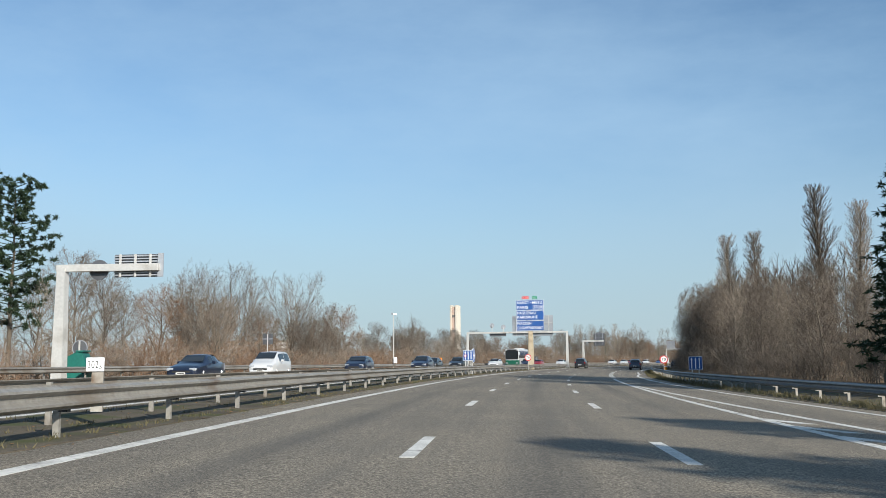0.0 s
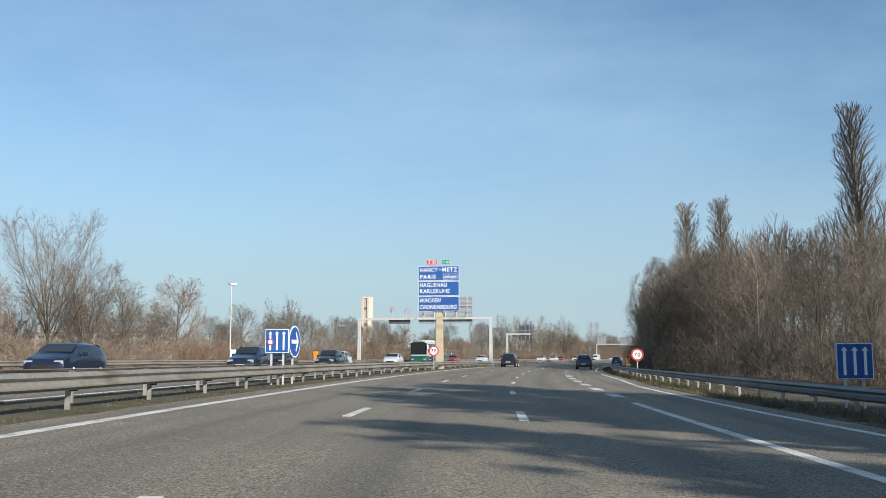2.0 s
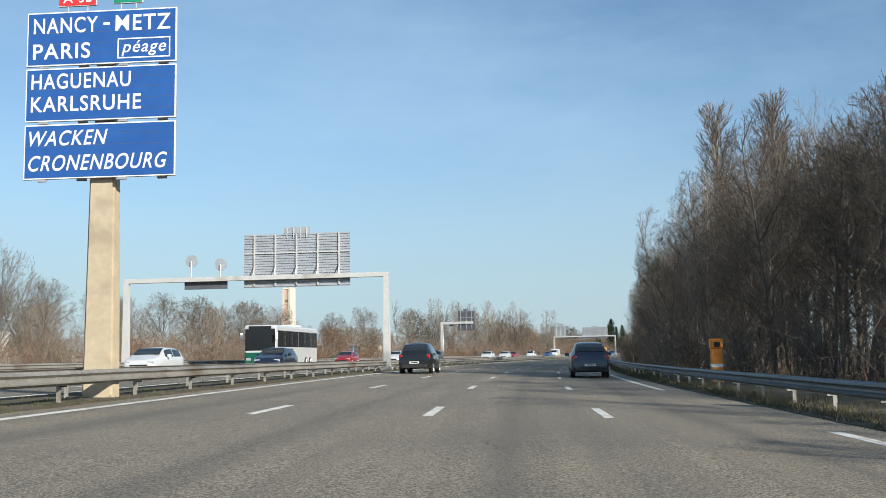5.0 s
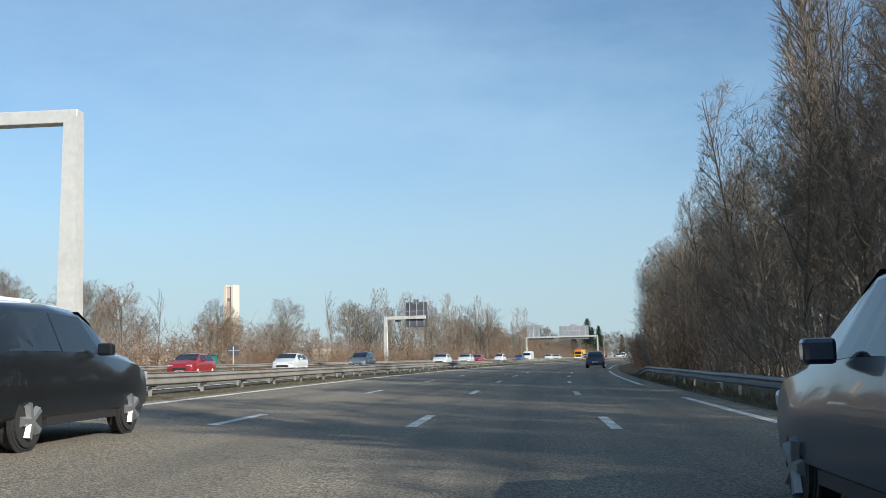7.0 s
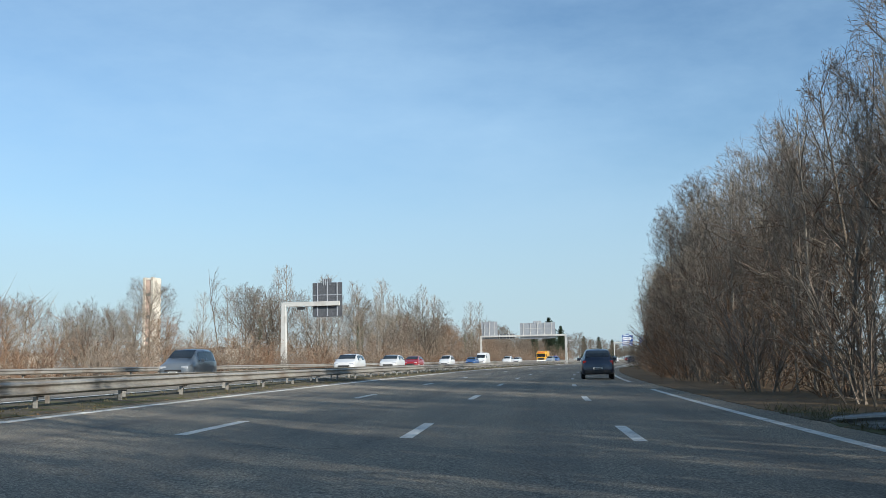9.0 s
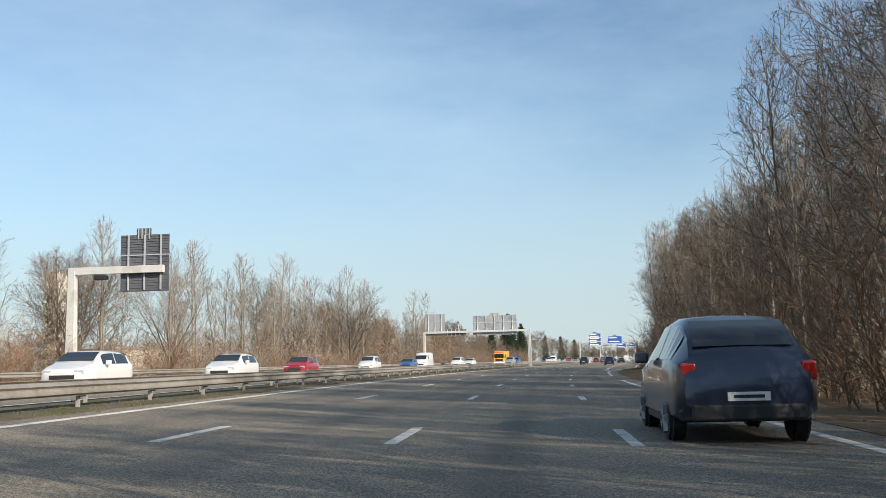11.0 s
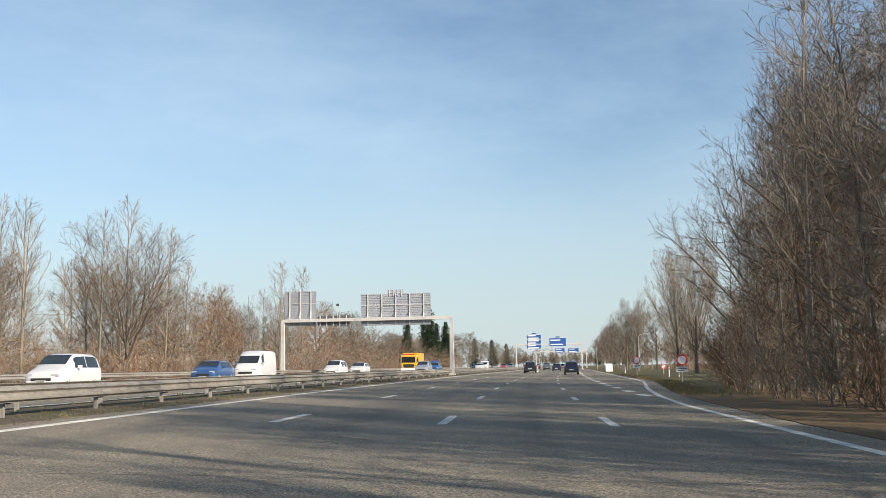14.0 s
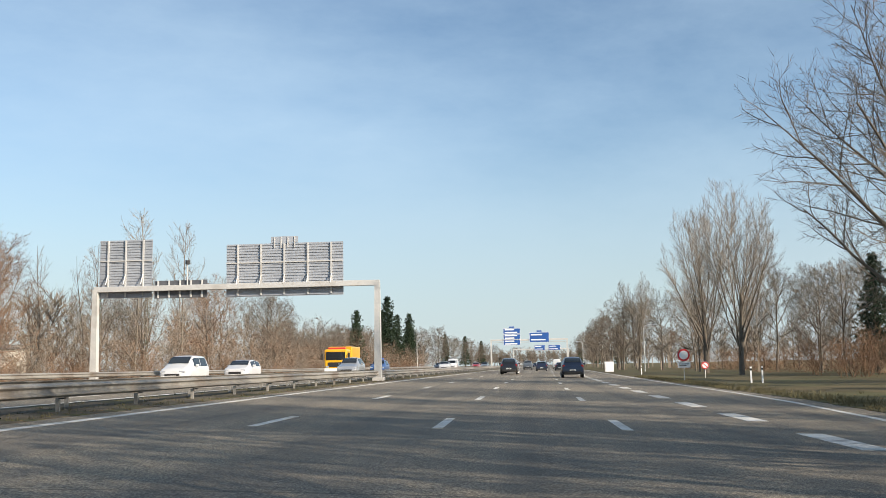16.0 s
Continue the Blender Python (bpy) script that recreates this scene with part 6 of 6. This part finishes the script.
def make_rescue_truck():
    t = thing("service_truck", "yellow highway service truck with orange beacons", "truck", "oncoming cars")
    part("cab", box_bm(-1.15, 1.15, 0.0, 2.0, 0.55, 2.65, bevel=0.14), PAINT["yellow"], t)
    part("windscreen", box_bm(-1.0, 1.0, -0.02, 0.2, 1.55, 2.4, bevel=0.04), M_GLASS, t)
    part("load_box", box_bm(-1.2, 1.2, 2.15, 6.8, 0.85, 2.95, bevel=0.05), PAINT["yellow"], t)
    part("chassis", box_bm(-0.5, 0.5, 0.3, 6.8, 0.45, 0.85), M_TRIM, t)
    part("grille", box_bm(-0.8, 0.8, -0.03, 0.1, 0.85, 1.35, bevel=0.03), M_TRIM, t)
    part("bumper", box_bm(-1.15, 1.15, -0.08, 0.2, 0.45, 0.75, bevel=0.04), M_WHITE, t)
    part("light_bar", box_bm(-0.9, 0.9, 0.6, 0.95, 2.65, 2.85, bevel=0.05), M_RED, t, "red beacon bar")
    part("stripe", box_bm(-1.21, 1.21, 2.3, 6.6, 1.35, 1.6), M_RED, t)
    for sg in (-1, 1):
        part("headlight", box_bm(sg * 0.85 - 0.16, sg * 0.85 + 0.16, -0.05, 0.1, 0.8, 1.0, bevel=0.03), M_LAMP, t)
        part("side_window", box_bm(sg * 1.15 - 0.012, sg * 1.15 + 0.012, 0.4, 1.5, 1.6, 2.3), M_GLASS, t)
        part("mirror", box_bm(sg * 1.35 - 0.08, sg * 1.35 + 0.08, -0.1, 0.05, 1.6, 2.2, bevel=0.03), M_TRIM, t)
        for y in (1.0, 5.4):
            wheel(t, sg * 1.02, y, 0.46, 0.28, sg)
    return t


MODELS = {}


def drive(shape, paint, s, u, label, oncoming=True, category="car", beacon=False):
    """One vehicle on the road; its nose points down its own y axis."""
    key = (shape, paint)
    m = place(s, u, 0 if oncoming else 180, up=-0.005)
    group = "oncoming cars" if oncoming else "cars ahead"
    if key not in MODELS:
        MODELS[key] = make_car(shape, paint, label, category, group)
        ob = MODELS[key]
        ob.matrix_basis = m
    else:
        ob = copy_thing(MODELS[key], m)
    tagged(ob, label, category, group)
    if beacon:
        part("beacon", box_bm(-0.5, 0.5, 1.9, 2.15, 1.74, 1.86, bevel=0.03), M_BLUELAMP, ob, "blue beacon bar")
    return ob


L2, L3, L4 = -14.5, -17.7, -20.9
for shape, paint, s, u, label, cat in (
        ("saloon", "navy", 50.0, L4 + 0.4, "navy blue saloon car on the opposite carriageway", "car"),
        ("minivan", "white", 63.5, L4 + 0.3, "small white delivery van on the opposite carriageway", "car"),
        ("hatchback", "navy", 80.0, L3 - 0.5, "navy blue hatchback on the opposite carriageway", "car"),
        ("suv", "navy", 102.0, L3 + 0.6, "navy blue SUV on the opposite carriageway", "car"),
        ("hatchback", "black", 112.0, L3 - 0.3, "black hatchback close behind a navy SUV", "car"),
        ("suv", "black", 126.0, L3, "black SUV on the opposite carriageway", "car"),
        ("suv", "white", 141.0, L4 + 0.2, "white SUV among dark cars", "car"),
        ("hatchback", "white", 156.0, L3 - 0.4, "white hatchback on the opposite carriageway", "car"),
        ("hatchback", "navy", 166.0, L2, "navy blue hatchback following a white one", "car"),
        ("hatchback", "red", 209.0, L4, "dark red hatchback beside a green bin", "car"),
        ("hatchback", "white", 222.0, L3 - 0.8, "small white hatchback on the opposite carriageway", "car"),
        ("minivan", "grey", 244.0, L3 - 0.8, "grey minivan on the opposite carriageway", "car"),
        ("hatchback", "white", 268.0, L2 - 0.5, "white hatchback ahead of a red car", "car"),
        ("hatchback", "white", 284.0, L2 - 0.5, "small white hatchback beside the median rail", "car"),
        ("hatchback", "red", 306.5, L3, "bright red hatchback on the opposite carriageway", "car"),
        ("minivan", "white", 341.0, L4 + 0.2, "white estate car on the opposite carriageway", "car"),
        ("hatchback", "blue", 362.0, L4 + 0.2, "blue hatchback following a white estate car", "car"),
        ("van", "white", 371.0, L4 + 0.2, "tall white panel van on the opposite carriageway", "van"),
        ("minivan", "white", 399.0, L4 + 0.2, "white people carrier behind a panel van", "car"),
        ("hatchback", "white", 411.0, L4 + 0.3, "white hatchback in dense traffic", "car"),
        ("suv", "silver", 424.0, L2 - 0.4, "silver SUV on the opposite carriageway", "car"),
        ("suv", "blue", 455.0, L3, "blue patrol car with beacon on the roof", "car"),
        ("hatchback", "white", 500.0, L2, "white hatchback far along the carriageway", "car"),
        ("saloon", "black", 520.0, L3, "black saloon car far along the carriageway", "car"),
        ("van", "white", 545.0, L3, "white panel van far along the carriageway", "van"),
        ("hatchback", "red", 570.0, L2, "red hatchback far along the carriageway", "car"),
        ("suv", "grey", 600.0, L2, "grey SUV far along the carriageway", "car"),
        ("saloon", "silver", 650.0, L3, "silver saloon car far along the carriageway", "car")):
    drive(shape, paint, s, u, label, True, cat, beacon=(shape == "suv" and paint == "blue"))
coach = make_coach()
coach.matrix_basis = place(181, L4 + 1.0, 0)
truck = make_rescue_truck()
truck.matrix_basis = place(437, L3 - 1.0, 0)
for shape, paint, s, u, label, cat in (
        ("suv", "navy", 159.0, 4.55, "dark navy SUV in the slow lane seen from behind", "car"),
        ("suv", "black", 165.0, -4.6, "black SUV in the fast lane seen from behind", "car"),
        ("suv", "navy", 252.0, 4.5, "dark navy SUV beside the wood seen from behind", "car"),
        ("suv", "navy", 424.0, 4.5, "dark navy SUV driving ahead seen from behind", "car"),
        ("suv", "black", 446.0, -1.5, "black SUV driving ahead seen from behind", "car"),
        ("hatchback", "white", 458.0, -1.7, "white hatchback ahead behind a black SUV", "car"),
        ("hatchback", "navy", 500.0, 1.5, "navy hatchback driving ahead far off", "car"),
        ("saloon", "black", 515.0, 4.6, "black saloon car driving ahead far off", "car"),
        ("minivan", "grey", 540.0, -1.5, "grey minivan driving ahead far off", "car"),
        ("hatchback", "red", 560.0, -4.6, "red hatchback driving ahead far off", "car"),
        ("van", "white", 585.0, 4.6, "white panel van driving ahead far off", "van"),
        ("suv", "silver", 612.0, 1.5, "silver SUV driving ahead far off", "car"),
        ("saloon", "navy", 640.0, -1.5, "navy saloon car driving ahead far off", "car"),
        ("hatchback", "white", 670.0, 4.6, "white hatchback driving ahead far off", "car")):
    drive(shape, paint, s, u, label, False, cat)

# ---------------------------------------------------------------- buildings
def tower():
    t = thing("tower_block", "tall slim tower with white flanks and pinkish centre strip", "building", m=place(530, -183.0, 3.0, z=0.0))
    part("core", box_bm(-1.25, 1.05, -3.0, 3.0, -0.5, 34.2), M_PINKCON, t, "pinkish centre strip")
    for a, b in ((-2.25, -1.25), (1.05, 1.95)):
        part("flank", box_bm(a, b, -3.4, 3.0, -0.5, 35.3), M_CREAM, t)
    for k in range(11):
        part("window_strip", box_bm(-0.9, 0.7, -3.06, -3.01, 2 + k * 2.9, 3.4 + k * 2.9), M_ROOF if k % 3 == 0 else M_PINKCON, t)
    part("roof_cap", box_bm(-1.25, 1.05, -3.0, 3.0, 34.2, 34.5), M_ROOF, t)


def block(s, u, w, d, h, label, wall, floors, bays, turn=0.0, pitched=False):
    t = thing("building", label, "building", "distant buildings", place(s, u, turn, z=0.0))
    part("wall", box_bm(-w / 2, w / 2, -d / 2, d / 2, -0.6, h), wall, t)
    if pitched:
        bm = bmesh.new()
        poly(bm, [(-w / 2 - 0.4, h + 0.002), (w / 2 + 0.4, h + 0.002), (w / 2 - 1.5, h + 2.8), (-w / 2 + 1.5, h + 2.8)], -d / 2 - 0.3, d / 2 + 0.3)
        part("roof", bm, M_ROOF, t)
    else:
        part("roof", box_bm(-w / 2 - 0.3, w / 2 + 0.3, -d / 2 - 0.3, d / 2 + 0.3, h + 0.002, h + 0.45), M_ROOF, t)
    fh = h / floors
    for f in range(floors):
        for b in range(bays):
            x = -w / 2 + (b + 0.5) * w / bays
            z = f * fh + fh * 0.38
            win = part("window", box_bm(x - w / bays * 0.30, x + w / bays * 0.30, -d / 2 - 0.03, -d / 2 + 0.02, z, z + fh * 0.42), M_PANE, t)
            part("sill", box_bm(x - w / bays * 0.33, x + w / bays * 0.33, -d / 2 - 0.09, -d / 2 - 0.031, z - 0.12, z), M_WHITE, win)


tower()
block(330, -112, 52, 14, 3.2, "long pale flat roofed building behind bare trees", M_CREAM, 2, 14, 8)
block(300, -160, 40, 16, 9, "grey flat roofed office block beyond trees", M_CONCRETE, 4, 12, 5)
block(455, -68, 46, 10, 3.6, "long low cream building behind the tree belt", M_CREAM, 1, 12, -58)
block(420, -100, 30, 12, 5, "white rendered building behind bare trees", M_CREAM, 3, 9, -30)


# ---- far woods: uneven bare crowns along the horizon, past counting
def far_woods():
    rng = random.Random(5)
    tw = []
    for k in range(740):
        s = rng.uniform(560, 1500)
        side = rng.random()
        u = -rng.uniform(34, 150) if side < 0.6 else rng.uniform(22, 130)
        if k < 200:
            s, u = rng.uniform(-40, 560), -rng.uniform(75, 190)
        elif k < 280:
            s, u = rng.uniform(460, 700), rng.uniform(50, 130)
        elif k < 350:
            s, u = rng.uniform(90, 215), rng.uniform(36, 60)
        elif k < 480:
            s, u = rng.uniform(400, 720), -rng.uniform(38, 80)
        elif k < 560:
            s, u = rng.uniform(470, 760), rng.uniform(17, 50)
        if k >= 640:
            s, u = rng.uniform(1120, 1330), rng.uniform(-70, 60)
        p = np.array(at(s, u))
        h = rng.uniform(8, 14) if k < 640 else rng.uniform(11, 19)
        tw.append((p + np.array([0, 0, -0.5]), p + np.array([0, 0, h * 0.8]), 0.16, 0.05))
        n = 30
        for j in range(n):
            f = rng.uniform(0.12, 0.9)
            a = rng.uniform(0, 6.28)
            e = rng.uniform(0.5, 1.3)
            ln = h * rng.uniform(0.16, 0.34) * (1.15 - f * 0.6)
            b = p + np.array([0, 0, h * 0.8 * f])
            d = np.array([math.cos(a) * math.cos(e), math.sin(a) * math.cos(e), math.sin(e)])
            tip = b + d * ln
            wide = 1.0 if k < 640 else 3.0
            tw.append((b, tip, 0.055 * wide, 0.03))
            for _ in range(9):
                q = b + (tip - b) * rng.uniform(0.3, 1.0)
                dd = d + np.array([rng.gauss(0, 0.5), rng.gauss(0, 0.5), rng.gauss(0.1, 0.4)])
                tw.append((q, q + dd * ln * 0.45, 0.035 * wide, 0))
    v, f = blades(tw, 9)
    ob = mesh_ob("far_woods", v, f, M_TWIG)
    tagged(ob, "bare brown winter woods along the horizon", "trees", kind="stuff")


far_woods()


# ---- grass tufts and litter along the edges
def tufts(name, label, spots, mat, h0, h1, seed, count=8):
    rng = random.Random(seed)
    seg = []
    for s, u in spots(rng):
        p = np.array(at(s, u, up=0.0))
        for _ in range(count):
            d = np.array([rng.gauss(0, 0.45), rng.gauss(0, 0.45), 1.0])
            q = p + np.array([rng.gauss(0, 0.07), rng.gauss(0, 0.07), 0])
            seg.append((q, q + d * rng.uniform(h0, h1), 0.009, 0))
    v, f = blades(seg, seed)
    tagged(mesh_ob(name, v, f, mat), label, "grass", kind="stuff")


tufts("verge_grass", "short winter grass tufts along the verge",
      lambda r: [(r.uniform(0, 420), 0) and (lambda s: (s, right_edge(s) + abs(r.gauss(0.15, 0.9))))(r.choice((r.uniform(0, 215), r.uniform(0, 215), r.uniform(335, 430)))) for _ in range(5000)], M_GRASS, 0.05, 0.22, 3)
tufts("median_grass", "sparse dry grass tufts on the median strip",
      lambda r: [(r.uniform(0, 430), r.choice((-7.45, -7.6, -9.6, -8.4)) + r.gauss(0, 0.16)) for _ in range(3200)], M_GRASS, 0.03, 0.10, 4)


def leaf_litter():
    rng = random.Random(8)
    v, f = [], []
    for k in range(6000):
        s = rng.uniform(5, 420)
        u = right_edge(s) - abs(rng.gauss(0, 0.35)) + rng.uniform(0, 3.0) if k % 3 else rng.choice((-7.15, -7.4, -8.9)) + rng.gauss(0, 0.2)
        p = at(s, u, up=0.022)
        a = rng.uniform(0, 6.28)
        r = rng.uniform(0.02, 0.05)
        o = len(v)
        for j in range(4):
            t = a + j * 1.57
            rr = r * (1.0 if j % 2 else 0.55)
            v.append((p.x + rr * math.cos(t), p.y + rr * math.sin(t), p.z + rng.uniform(-0.004, 0.012)))
        f.append((o, o + 1, o + 2, o + 3))
    tagged(mesh_ob("fallen_leaves", v, f, M_DRYLEAF), "withered leaves scattered along the road edges", "leaves", kind="stuff")


leaf_litter()
